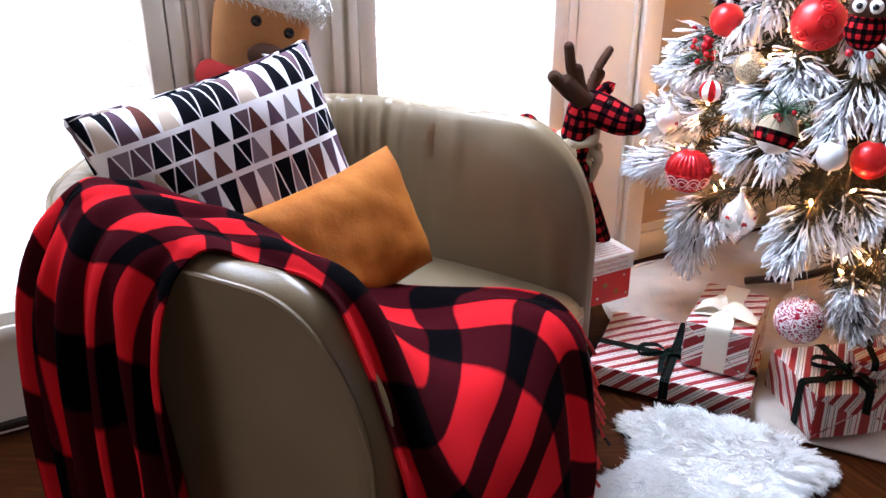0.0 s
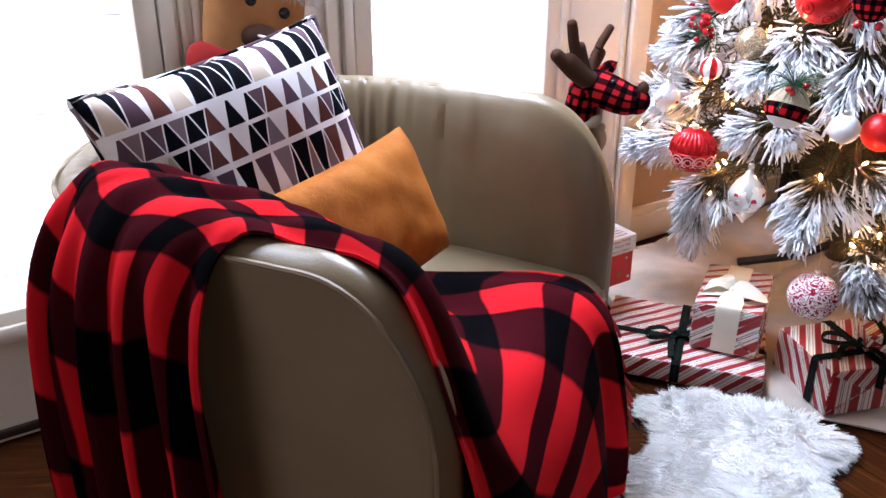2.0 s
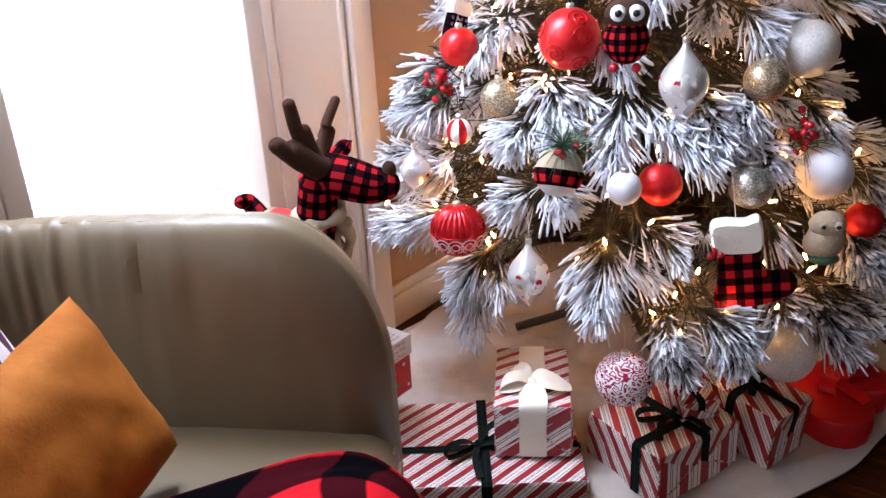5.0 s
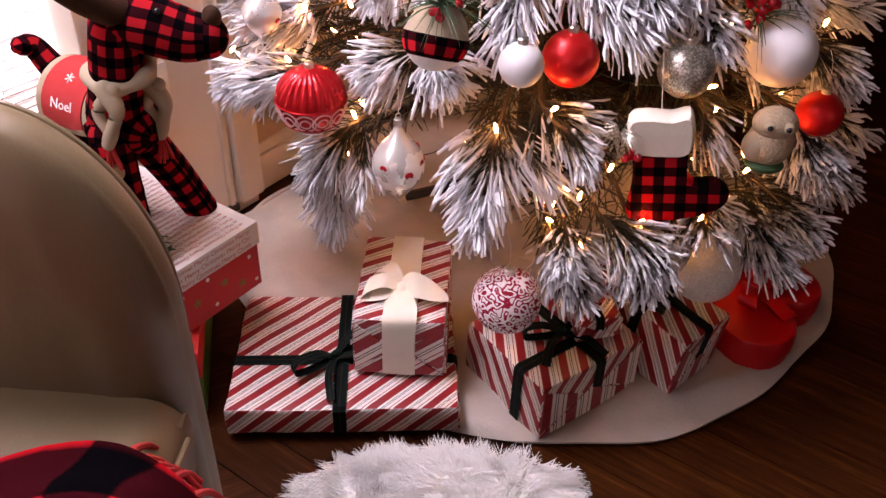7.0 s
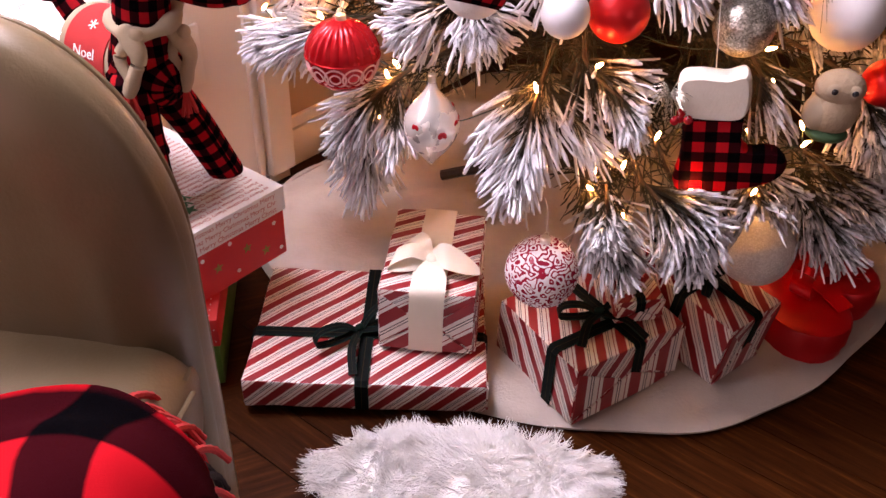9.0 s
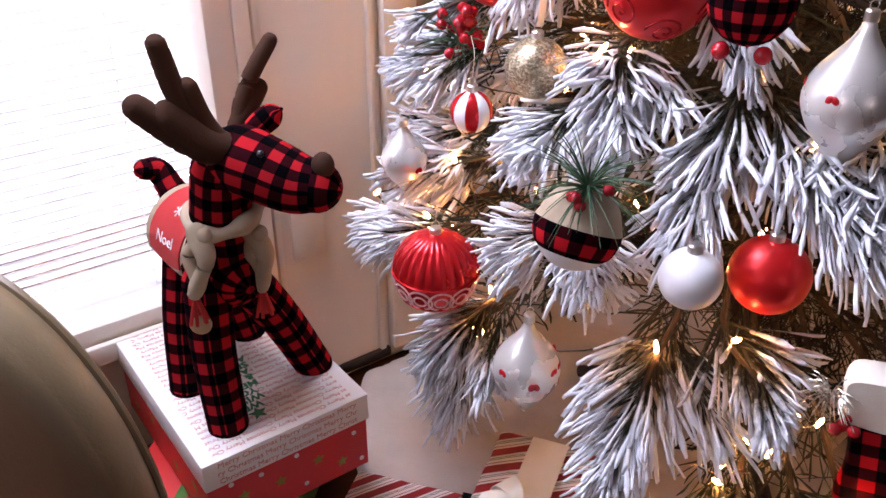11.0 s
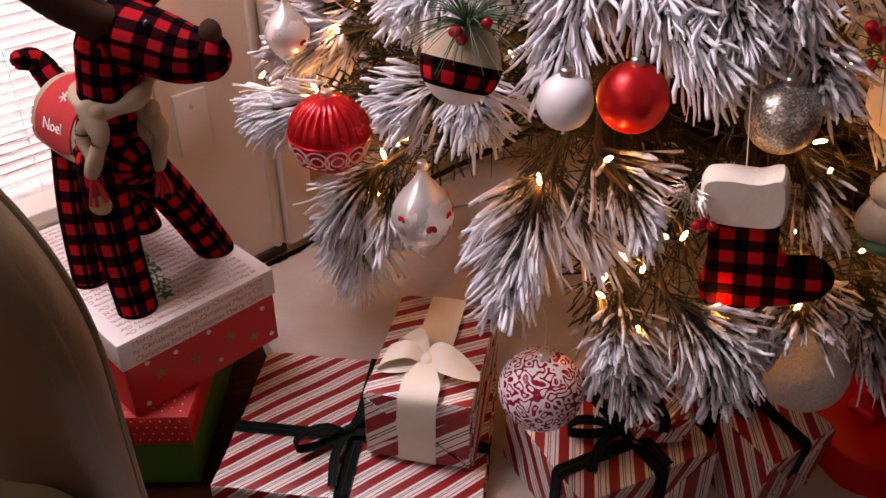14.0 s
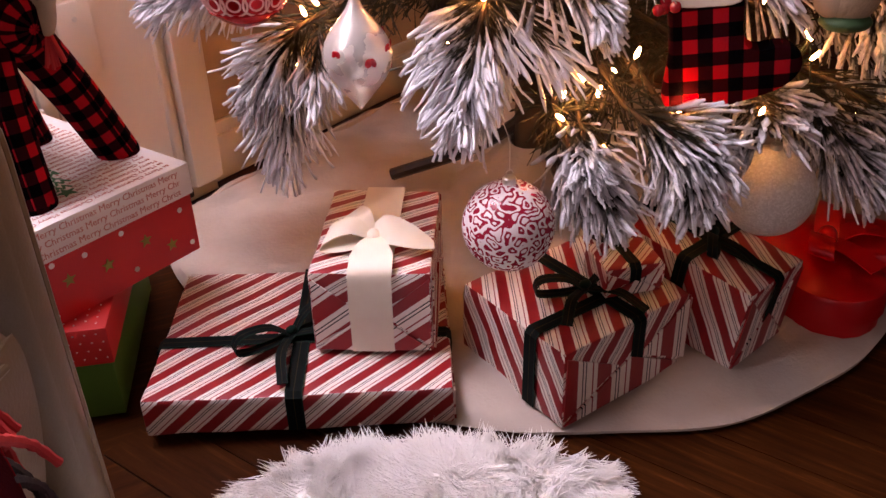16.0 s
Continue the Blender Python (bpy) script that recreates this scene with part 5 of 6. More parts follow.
pad(0.03, 0.006, 0.01, pose(-0.01, -0.056, -0.040, 0, 10, 0), 1, 2.2)
rng = random.Random(6)
for k in range(1100):
    a = rng.uniform(-0.115, 0.115)
    h = rng.uniform(-0.03, 0.03)
    p = ORIGIN @ pose(0, -0.003, 0.072, 0, 12, 0) @ Vector((a, -0.030 * math.sqrt(max(0, 1 - (h / 0.035) ** 2)), h))
    tip = p + (ORIGIN.to_3x3() @ Vector((rng.uniform(-0.4, 0.4), -0.7, rng.uniform(-0.7, 0.5)))).normalized() * rng.uniform(0.012, 0.022)
    join(st, tube([p, tip], lambda t: 0.0012 - 0.0010 * t, 3, 0), slot=1)
stocking = mesh_ob("plush_stocking", st, [TAN_FELT, WHITE_PLUSH, GREEN_FELT, BROWN_FELT, EYE_BLACK, RED_FELT])
tagged(stocking, "plush stocking with tan face and white brim on the wall", "stocking")

# ---- flocked Christmas tree ----
def reach(z):
    return max(0.03, 0.665 - 0.42 * (z - 0.25))


# where each ornament hangs: middle and the radius it takes up
HANG = {
    "lattice": ((0.535, 1.742, 0.475), 0.049), "onion": ((0.620, 1.634, 0.410), 0.042), "scroll": ((0.707, 1.463, 0.263), 0.048),
    "acorn": ((0.643, 1.572, 0.612), 0.040), "striped": ((0.590, 1.838, 0.628), 0.0255), "pearl": ((0.731, 1.515, 0.586), 0.028),
    "satin": ((0.816, 1.533, 0.572), 0.037), "silver": ((0.940, 1.455, 0.567), 0.036), "sock": ((0.905, 1.430, 0.447), 0.070),
    "frosted": ((1.034, 1.427, 0.239), 0.053), "owl": ((1.045, 1.385, 0.475), 0.040), "big_red": ((0.744, 1.705, 0.797), 0.053),
    "red_high": ((0.625, 1.900, 0.770), 0.037), "gold_high": ((0.653, 1.797, 0.690), 0.034), "onion_high": ((0.862, 1.545, 0.735), 0.045),
    "gold": ((1.014, 1.521, 0.723), 0.037), "cream": ((1.124, 1.541, 0.760), 0.050), "drop": ((0.514, 1.880, 0.555), 0.030),
    "bird": ((0.792, 1.610, 0.815), 0.042), "mitten": ((0.632, 1.930, 0.800), 0.040), "cream_low": ((1.105, 1.457, 0.562), 0.047),
    "red_far": ((1.188, 1.432, 0.465), 0.033), "berries": ((0.590, 1.930, 0.705), 0.03), "berries_far": ((1.068, 1.478, 0.630), 0.025),
}
BURIED = ("cream", "cream_low", "red_far", "frosted", "drop", "gold_high", "red_high")
CENTRES = np.array([c for c, r in HANG.values()])
RADII = np.array([r for c, r in HANG.values()])


def needles(name, roots, dirs, lengths, widths, flock, parent, rng2):
    """Flocked needles, four-sided and clubbed at the tip, as one mesh."""
    n = len(roots)
    up = np.array([0.05, 0.02, 1.0])
    side = np.cross(dirs, up)
    side /= np.maximum(np.linalg.norm(side, axis=1, keepdims=True), 1e-6)
    nrm = np.cross(side, dirs)
    curl = side * rng2.uniform(-0.11, 0.11, n)[:, None] + nrm * rng2.uniform(-0.09, 0.09, n)[:, None]
    fall = rng2.uniform(0.0, 0.16, n)
    rings = []
    steps = ((0.0, 0.30), (0.3, 0.55), (0.6, 1.0), (0.86, 1.2), (1.0, 0.7))
    for t, w in steps:
        c = roots + dirs * (lengths * t)[:, None] + curl * (lengths * t * t)[:, None] - np.array([0, 0, 1.0]) * (fall * lengths * t * t)[:, None]
        c = c + rng2.normal(0, 1.0, (n, 3)) * (0.0013 * (t > 0) * np.minimum(1.0, widths / 0.0018))[:, None]
        ww = widths * w * rng2.uniform(0.5, 1.65, n)
        for k in range(4):
            a = 2 * np.pi * k / 4
            rings.append(c + (side * np.cos(a) + nrm * np.sin(a)) * ww[:, None])
    m = len(steps)
    verts = np.stack(rings, 1).reshape(-1, 3)
    faces = [(r * 4 + k, r * 4 + (k + 1) % 4, r * 4 + 4 + (k + 1) % 4, r * 4 + 4 + k) for r in range(m - 1) for k in range(4)]
    e = (m - 1) * 4
    faces.append((e, e + 1, e + 2, e + 3))
    faces = (np.array(faces)[None] + (np.arange(n) * m * 4)[:, None, None]).reshape(-1, 4)
    along = np.tile(np.repeat([t for t, w in steps], 4), n) * np.repeat(flock, m * 4)
    return fast_mesh(name, verts, faces, along, np.repeat(rng2.rand(n), m * 4), NEEDLE, parent)


tree = thing("christmas_tree", pose(*TREE), "snow-flocked artificial Christmas tree with warm fairy lights", "tree")
part("trunk", tube([(0, 0, 0.012), (0, 0, 0.6), (0, 0, 1.2), (0, 0, 1.85)], lambda t: 0.034 - 0.026 * t, 14, 4), BARK, tree)
for k in range(3):
    a = 2.1 * k + 0.4
    part("stand_leg", tube([(0, 0, 0.16), (0.10 * math.cos(a), 0.10 * math.sin(a), 0.09), (0.25 * math.cos(a), 0.25 * math.sin(a), 0.028)], 0.011, 8, 4), DARK_WOOD, tree, "dark metal stand leg")

trs = np.random.RandomState(21)
TREE_V = np.array([TREE.x, TREE.y, 0.0])
ROOM_V = np.array([0.25, 0.60, 1.0])            # the open floor before the tree


def clear_of(points, dirs, lengths, widths):
    """Keeps the needles that neither pierce an ornament nor hang before one on its open side."""
    keep = np.ones(len(points), bool)
    for t in (0.0, 0.35, 0.7, 1.0):
        p = points + dirs * (lengths * t)[:, None] + TREE_V
        for key, c, r in zip(HANG, CENTRES, RADII):
            v = p - c
            dist = np.linalg.norm(v, axis=1)
            out_dir = ROOM_V - c
            out_dir = out_dir / np.linalg.norm(out_dir)
            f = v @ out_dir
            perp = np.sqrt(np.maximum(dist ** 2 - f ** 2, 0))
            open_side = 0.7 if key in BURIED else 1.04
            keep &= ~((dist < r * 1.02) | ((f > 0) & (f < 0.34) & (perp < r * open_side)))
    wall = (p[:, 0] - WX) * UY - (p[:, 1] - WY) * UX
    far_out = np.hypot(p[:, 0] - TREE.x, p[:, 1] - TREE.y)
    keep &= (p[:, 2] > 0.03) & (wall > 0.0) & (far_out < 0.64)
    # the boughs stop short of the toy's stand
    keep &= ~((p[:, 0] < 0.50) & (p[:, 2] < 0.36))
    return keep


def tuft(r2, base, end, n, spread=0.66):
    """One fan of flocked needles along a twig from base to end: roots, ways, lengths, half widths."""
    d = end - base
    ln = np.linalg.norm(d)
    d = d / ln
    u = 0.80 * r2.beta(0.9, 1.0, n)
    roots = base + d * (ln * u)[:, None]
    rnd = r2.normal(0, 1, (n, 3)) * np.array([1, 1, 0.75])
    rnd -= (rnd @ d)[:, None] * d
    rnd /= np.linalg.norm(rnd, axis=1, keepdims=True)
    ang = 0.04 + spread * (1.15 - 0.45 * u) * r2.rand(n) ** 0.7
    dirs = d * np.cos(ang)[:, None] + rnd * np.sin(ang)[:, None] + np.array([0, 0, -0.10])
    dirs /= np.linalg.norm(dirs, axis=1, keepdims=True)
    long = np.clip(ln * (r2.uniform(0.72, 1.06, n) - 0.78 * u), 0.030, 0.092)
    return roots, dirs, long, r2.uniform(0.0012, 0.0024, n)


def bough(name, r2, stems, fans, inner, snow=1.0):
    """Fans of flocked needles and a sparse green inner growth, as one branch with its stems."""
    R, Dn, Ln, Wd = [np.concatenate(q) for q in zip(*fans, *inner)]
    n_in = sum(len(q[0]) for q in inner)
    flock = np.concatenate([snow * r2.uniform(0.95, 1.3, len(R) - n_in), r2.uniform(0.0, 0.22, n_in)])
    ok = clear_of(R, Dn, Ln, Wd)
    if ok.sum() < 5:
        stems.free()
        return
    ob = needles(name, R[ok], Dn[ok], Ln[ok], Wd[ok], flock[ok], tree, r2)
    part("stem", stems, BARK, ob)


def inner_growth(r2, at, out, n, lo=0.08, hi=0.82):
    u = r2.uniform(lo, hi, n)
    rnd = r2.normal(0, 1, (n, 3)) + out * 1.1
    rnd /= np.linalg.norm(rnd, axis=1, keepdims=True)
    return np.array([at(t) for t in u]), rnd, r2.uniform(0.035, 0.075, n), r2.uniform(0.0006, 0.0012, n)


def branch(angle, z0, length, drop, twigs, seed, bare=False):
    r2 = np.random.RandomState(seed)
    out = np.array([math.cos(angle), math.sin(angle), 0.0])
    lat = np.array([-math.sin(angle), math.cos(angle), 0.0])
    start = out * 0.02 + np.array([0, 0, z0])
    tip = out * length + np.array([0, 0, z0 - drop])
    mid = (start + tip) / 2 + np.array([0, 0, 0.035]) + lat * r2.uniform(-0.02, 0.02)

    def at(t):
        return start * (1 - t) ** 2 + 2 * mid * t * (1 - t) + tip * t * t

    fans = []
    stems = bmesh.new()
    join(stems, tube([at(t) for t in np.linspace(0, 1, 6)], lambda t: 0.0055 - 0.003 * t, 6, 0))
    for k in range(0 if bare else twigs):
        f = 0.62 + 0.34 * (k + 1) / twigs
        base = at(f)
        sgn = 1 if k % 2 else -1
        spread = 0.0 if k == twigs - 1 else r2.uniform(0.5, 1.0) * sgn
        d = out * r2.uniform(0.75, 1.0) + lat * spread + np.array([0, 0, r2.uniform(-0.75, 0.0)])
        end = base + d / np.linalg.norm(d) * r2.uniform(0.095, 0.15)
        join(stems, tube([base, (base + end) / 2 + np.array([0, 0, 0.006]), base * 0.3 + end * 0.7], 0.0022, 5, 2))
        fans.append(tuft(r2, base, end, int(r2.uniform(80, 120)), r2.uniform(0.5, 0.75)))
    bough("branch", r2, stems, fans, [inner_growth(r2, at, out, 170 if bare else 150)])


def near_bough(base, end, seed, side_fans=True, snow=1.0):
    """A bough on the room's side, from the trunk to a fan that begins at base and reaches end."""
    r2 = np.random.RandomState(seed)
    base, end = np.array(base) - TREE_V, np.array(end) - TREE_V
    base[2] = max(base[2], end[2] + 0.012)
    start = np.array([0.02 * base[0], 0.02 * base[1], base[2] + 0.03])
    out = (base - start) / np.linalg.norm(base - start)
    stems = bmesh.new()
    join(stems, tube([start, (start + base) / 2 + np.array([0, 0, 0.02]), base, base * 0.35 + end * 0.65], lambda t: 0.0055 - 0.0035 * t, 6, 3))
    ln = np.linalg.norm(end - base)
    fans = [tuft(r2, base, end, int(980 * max(0.12, ln)) + 40, 0.80)]
    for k in (-1, 1) if side_fans else ():
        lat = np.array([-out[1], out[0], 0]) * k * r2.uniform(0.5, 0.8) * ln
        fans.append(tuft(r2, base - out * 0.03, base + (end - base) * r2.uniform(0.45, 0.7) + lat + np.array([0, 0, r2.uniform(-0.02, 0.02)]), int(r2.uniform(30, 52)), 0.5))
    bough("branch", r2, stems, fans, [inner_growth(r2, lambda t: start + (base - start) * t, out, 170, 0.3, 1.0)], snow)
    for q in range(2):
        p = base + (end - base) * r2.uniform(-0.5, 0.55) + r2.uniform(-0.025, 0.025, 3)
        BULB_SPOTS.append((p[0], p[1], p[2] + 0.012))


z = 0.455
tier = 0
BULB_SPOTS = []


def bulbs_on(a, z, ln, drop, n):
    for q in range(n):
        f = trs.uniform(0.55, 1.0)
        BULB_SPOTS.append((math.cos(a + trs.uniform(-0.1, 0.1)) * ln * f, math.sin(a + trs.uniform(-0.1, 0.1)) * ln * f, z - drop * f + trs.uniform(-0.03, 0.035)))


while z < 1.62:
    r = reach(z - 0.06)
    count = max(5, int(3 + 12.5 * r))
    for k in range(count):
        a = 2 * math.pi * (k + 0.5 * (tier % 2) + trs.uniform(-0.25, 0.25)) / count
        # the room's side carries the near boughs below, with only bare inner growth behind them
        bare = z < 0.74 and 175 < math.degrees(a) % 360 < 296
        ln = (r - (0.20 if bare else 0.09)) * trs.uniform(0.84, 1.05)
        drop = (0.02 + 0.05 * (z < 0.75)) * trs.uniform(0.5, 1.5)
        branch(a, z + trs.uniform(-0.02, 0.02), ln, drop, 2 + int(3.0 * r), 1000 + tier * 40 + k, bare)
        bulbs_on(a, z, ln, drop, 2 if r > 0.2 and not bare else 1)
    z += 0.092
    tier += 1
LOW_BOUGHS = (((0.745, 1.58, 0.462), (0.664, 1.490, 0.360)), ((0.600, 1.786, 0.390), (0.548, 1.735, 0.250)), ((0.598, 1.757, 0.412), (0.515, 1.740, 0.335)),
              ((0.790, 1.505, 0.345), (0.805, 1.405, 0.262)), ((0.812, 1.495, 0.343), (0.770, 1.416, 0.318)), ((0.853, 1.477, 0.360), (0.912, 1.364, 0.324)),
              ((0.901, 1.460, 0.346), (0.889, 1.370, 0.269)), ((1.006, 1.441, 0.353), (0.954, 1.356, 0.329)), ((1.074, 1.441, 0.343), (1.139, 1.359, 0.234)),
              ((1.142, 1.451, 0.341), (1.191, 1.370, 0.273)), ((1.25, 1.500, 0.380), (1.310, 1.430, 0.300)))
MIDDLE_BOUGHS = (((0.560, 1.930, 0.460), (0.455, 1.975, 0.405)), ((0.591, 1.834, 0.482), (0.476, 1.894, 0.438)), ((0.683, 1.694, 0.547), (0.575, 1.706, 0.511)),
                 ((0.680, 1.681, 0.564), (0.672, 1.574, 0.538)), ((0.795, 1.561, 0.506), (0.813, 1.439, 0.466)), ((1.003, 1.490, 0.504), (0.950, 1.396, 0.460)),
                 ((1.195, 1.490, 0.447), (1.150, 1.369, 0.399)), ((1.079, 1.513, 0.569), (1.130, 1.418, 0.523)), ((0.620, 1.860, 0.560), (0.500, 1.930, 0.520)),
                 ((1.220, 1.520, 0.540), (1.270, 1.440, 0.480)))
HIGH_BOUGHS = (((0.820, 1.652, 0.708), (0.727, 1.547, 0.588)), ((0.843, 1.621, 0.688), (0.892, 1.471, 0.600)), ((0.698, 1.759, 0.658), (0.612, 1.703, 0.618)),
               ((0.733, 1.754, 0.725), (0.688, 1.628, 0.667)), ((0.600, 1.960, 0.670), (0.510, 1.990, 0.630)), ((0.616, 1.938, 0.571), (0.525, 1.922, 0.557)),
               ((1.020, 1.573, 0.705), (0.938, 1.480, 0.651)), ((1.020, 1.542, 0.632), (0.978, 1.443, 0.583)), ((0.620, 1.930, 0.740), (0.520, 1.950, 0.700)),
               ((0.918, 1.598, 0.705), (0.906, 1.477, 0.636)), ((1.150, 1.560, 0.660), (1.150, 1.470, 0.600)), ((0.718, 1.923, 0.813), (0.624, 1.833, 0.763)))
for row, boughs in enumerate((LOW_BOUGHS, MIDDLE_BOUGHS, HIGH_BOUGHS)):
    for k, (base, end) in enumerate(boughs):
        near_bough(base, end, 5000 + 50 * row + k, row != 1 and not (row == 0 and k in (1, 3, 4, 5, 6)), 0.70 if base[0] > 0.77 and row < 2 else 0.85 if base[0] > 0.9 else 1.0)

# ---- fairy lights wound through the tree ----
lights = thing("fairy_lights", pose(*TREE), "string of small warm white fairy lights wound through the tree", "string lights")
keep = []
for p in BULB_SPOTS:
    w = np.array(p) + TREE_V
    if (w[0] - WX) * UY - (w[1] - WY) * UX > 0.04 and np.all(np.linalg.norm(CENTRES - w, axis=1) > RADII + 0.012):
        keep.append(Vector(p))
bulb_mesh = None
for p in keep:
    if bulb_mesh is None:
        bl = part("bulb", lathe([(0.0016, -0.004), (0.0025, 0.0), (0.0023, 0.0045), (0.0009, 0.009)], 10), BULB, lights, "glowing warm bulb")
        bulb_mesh = bl.data
    else:
        bl = new("bulb", bulb_mesh)
        bl.parent = lights
        bl["label"] = "glowing warm bulb"
    bl.matrix_local = pose(p.x, p.y, p.z, trs.uniform(-60, 60), trs.uniform(-60, 60), 0)
order = sorted(keep, key=lambda p: (round(p.z / 0.12), math.atan2(p.y, p.x)))
wire = bmesh.new()
for a, b in zip(order, order[1:]):
    if (a - b).length < 0.34:
        join(wire, tube([a, a.lerp(b, 0.5) * 0.96 + Vector((0, 0, -0.012)), b], 0.0011, 4, 3))
WIRE = material("dark green wire", (0.012, 0.03, 0.015), 0.5)
part("wire", wire, WIRE, lights)


# ---- ornaments ----
def ornament(key, label, category="ornament"):
    c, r = HANG[key]
    return thing(key_names[key], pose(*c), label, category, "ornaments on the tree"), r


key_names = {k: "bauble" for k in HANG}
key_names.update(onion="finial_ornament", onion_high="finial_ornament", drop="finial_ornament", sock="stocking_ornament", owl="owl_ornament", bird="plush_ornament",
                 mitten="mitten_ornament", acorn="bauble", berries="berry_pick", berries_far="berry_pick")


def cap_and_loop(ob, top, r=0.007, thread=0.045):
    part("cap", join(bmesh.new(), lathe([(r, -0.002), (r, 0.006), (r * 0.8, 0.0075), (r * 0.3, 0.008)], 16), pose(0, 0, top)), CAP_METAL, ob, "silver crimped cap")
    ring = [(0.004 * math.cos(a), 0, top + 0.011 + 0.004 * math.sin(a)) for a in np.linspace(0, 2 * math.pi, 11)]
    part("ring", tube(ring, 0.0006, 6, 0), CAP_METAL, ob)
    part("thread", tube([(0, 0, top + 0.014), (0.003, 0.006, top + 0.014 + thread * 0.6), (0.0, 0.014, top + 0.014 + thread)], 0.0005, 5, 3), CLEAR_THREAD, ob)


def bauble(key, mat, label, decor=None):
    ob, r = ornament(key, label)
    part("ball", ball(r, 40, 26), mat, ob)
    cap_and_loop(ob, r * 0.985)
    if decor:
        decor(ob, r)
    return ob


def facing(c):
    """A pose on a ball's surface direction that looks out of the tree."""
    v = Vector(c) - TREE
    v.z = 0
    return math.degrees(math.atan2(v.y, v.x)) + 90


def swirls(ob, r):
    for a0, z0 in ((-95, 0.2), (-150, -0.35), (-40, -0.45), (-200, 0.35), (-10, 0.3), (-95, -0.75), (-95, 0.85)):
        n = Vector((math.cos(radians(a0)) * math.cos(z0), math.sin(radians(a0)) * math.cos(z0), math.sin(z0)))
        x = n.cross(Vector((0, 0.1, 1))).normalized()
        y = n.cross(x)
        pts = []
        for t in np.linspace(0.6, 12.5, 34):
            rad = r * 0.030 * t
            q = n * r + x * rad * math.cos(t) + y * rad * math.sin(t)
            pts.append(q.normalized() * (r + 0.0004))
        part("swirl", tube(pts, 0.0012, 5, 0), RED_GLOSS, ob)


def lattice(ob, r):
    for k in range(12):
        a0 = 2 * math.pi * k / 12
        n = Vector((math.cos(a0) * math.cos(-0.34), math.sin(a0) * math.cos(-0.34), math.sin(-0.34)))
        x = n.cross(Vector((0, 0, 1))).normalized()
        y = n.cross(x)
        pts = [(n * r + (x * math.cos(t) + y * math.sin(t)) * r * 0.30).normalized() * (r + 0.0003) for t in np.linspace(0, 2 * math.pi, 17)]
        part("lattice_ring", tube(pts, 0.0014, 5, 0), LATTICE_PINK, ob, "frosted pink ring")
        pts = [(n * r + (x * math.cos(t) + y * math.sin(t)) * r * 0.15).normalized() * (r + 0.0003) for t in np.linspace(0, 2 * math.pi, 13)]
        part("lattice_ring", tube(pts, 0.0012, 5, 0), LATTICE_PINK, ob, "frosted pink ring")
    for z in (0.02, -0.62):
        pts = [(math.cos(a) * math.cos(z) * (r + 0.001), math.sin(a) * math.cos(z) * (r + 0.001), math.sin(z) * (r + 0.001)) for a in np.linspace(0, 2 * math.pi, 33)]
        part("rim_ring", tube(pts, 0.0014, 6, 0), RED_GLOSS, ob)


LATTICE_PINK = mottled("frosted pink glitter line", (0.80, 0.45, 0.42), (0.88, 0.60, 0.56), 60, 0.4, 500, 0.3, 0.0005)
ob, r = ornament("lattice", "red mercury glass bauble with fluted crown and frosted lattice belt")
b = ball(r, 144, 28)
for v in b.verts:
    if v.co.z > 0.0:
        a = math.atan2(v.co.y, v.co.x)
        f = 1 + 0.085 * (abs(math.cos(a * 12)) - 0.5) * min(1, v.co.z / r * 5) * min(1, (1 - v.co.z / r) * 6)
        v.co.x, v.co.y = v.co.x * f, v.co.y * f
part("ball", b, RED_GLOSS, ob)
cap_and_loop(ob, r * 0.985)
lattice(ob, r)


def scroll_material():
    m = material("red bauble with white piped scrolls", (0.5, 0.02, 0.04), 0.3)
    n = Net(m)
    v = n.coord()
    w = n.add("TexWave")
    w.wave_type, w.rings_direction = "RINGS", "SPHERICAL"
    n.l.new(v, w.inputs["Vector"])
    w.inputs["Scale"].default_value, w.inputs["Distortion"].default_value = 62.0, 13.0
    w.inputs["Detail"].default_value, w.inputs["Detail Scale"].default_value = 0.4, 1.7
    line = n.add("MapRange", w.outputs["Fac"], 0.34, 0.48, 0.0, 1.0).outputs[0]
    n.set("Base Color", n.mix(line, (0.36, 0.015, 0.035), (0.80, 0.70, 0.70)))
    n.set("Roughness", n.math("MULTIPLY_ADD", line, 0.4, 0.25))
    n.bump(line, 0.8, 0.002)
    return m


SCROLL = scroll_material()
bauble("scroll", SCROLL, "red bauble covered in white piped scrolls")
bauble("pearl", WHITE_PEARL, "small pearl white bauble")
bauble("satin", RED_SATIN, "plain red satin finish bauble")
bauble("silver", GLITTER_SILVER, "silver glitter covered bauble")
bauble("frosted", GLITTER_WHITE, "large frosted cream bauble touching a gift")
bauble("big_red", RED_SATIN, "large red bauble with embossed swirls", swirls)
bauble("red_high", RED_SATIN, "red satin bauble behind a mitten")
bauble("gold", GLITTER_GOLD, "champagne gold glitter covered bauble")
bauble("cream", GLITTER_WHITE, "large cream frosted bauble")
bauble("cream_low", WHITE_PEARL, "large white pearl bauble")
bauble("red_far", RED_SATIN, "red bauble deep in the branches")
ob = bauble("gold_high", GLITTER_GOLD, "champagne glitter bauble on a sheer ribbon")
part("ribbon", strip([(0.002, 0, 0.045), (0.006, 0.0, 0.09), (0.014, 0.01, 0.135)], 0.008, lambda t: (1, 0.2, 0), 0.0006, 4), RIBBON_WHITE, ob, "sheer ribbon loop")

ob, r = ornament("striped", "small bauble striped in red and white")
b = ball(r, 40, 20)
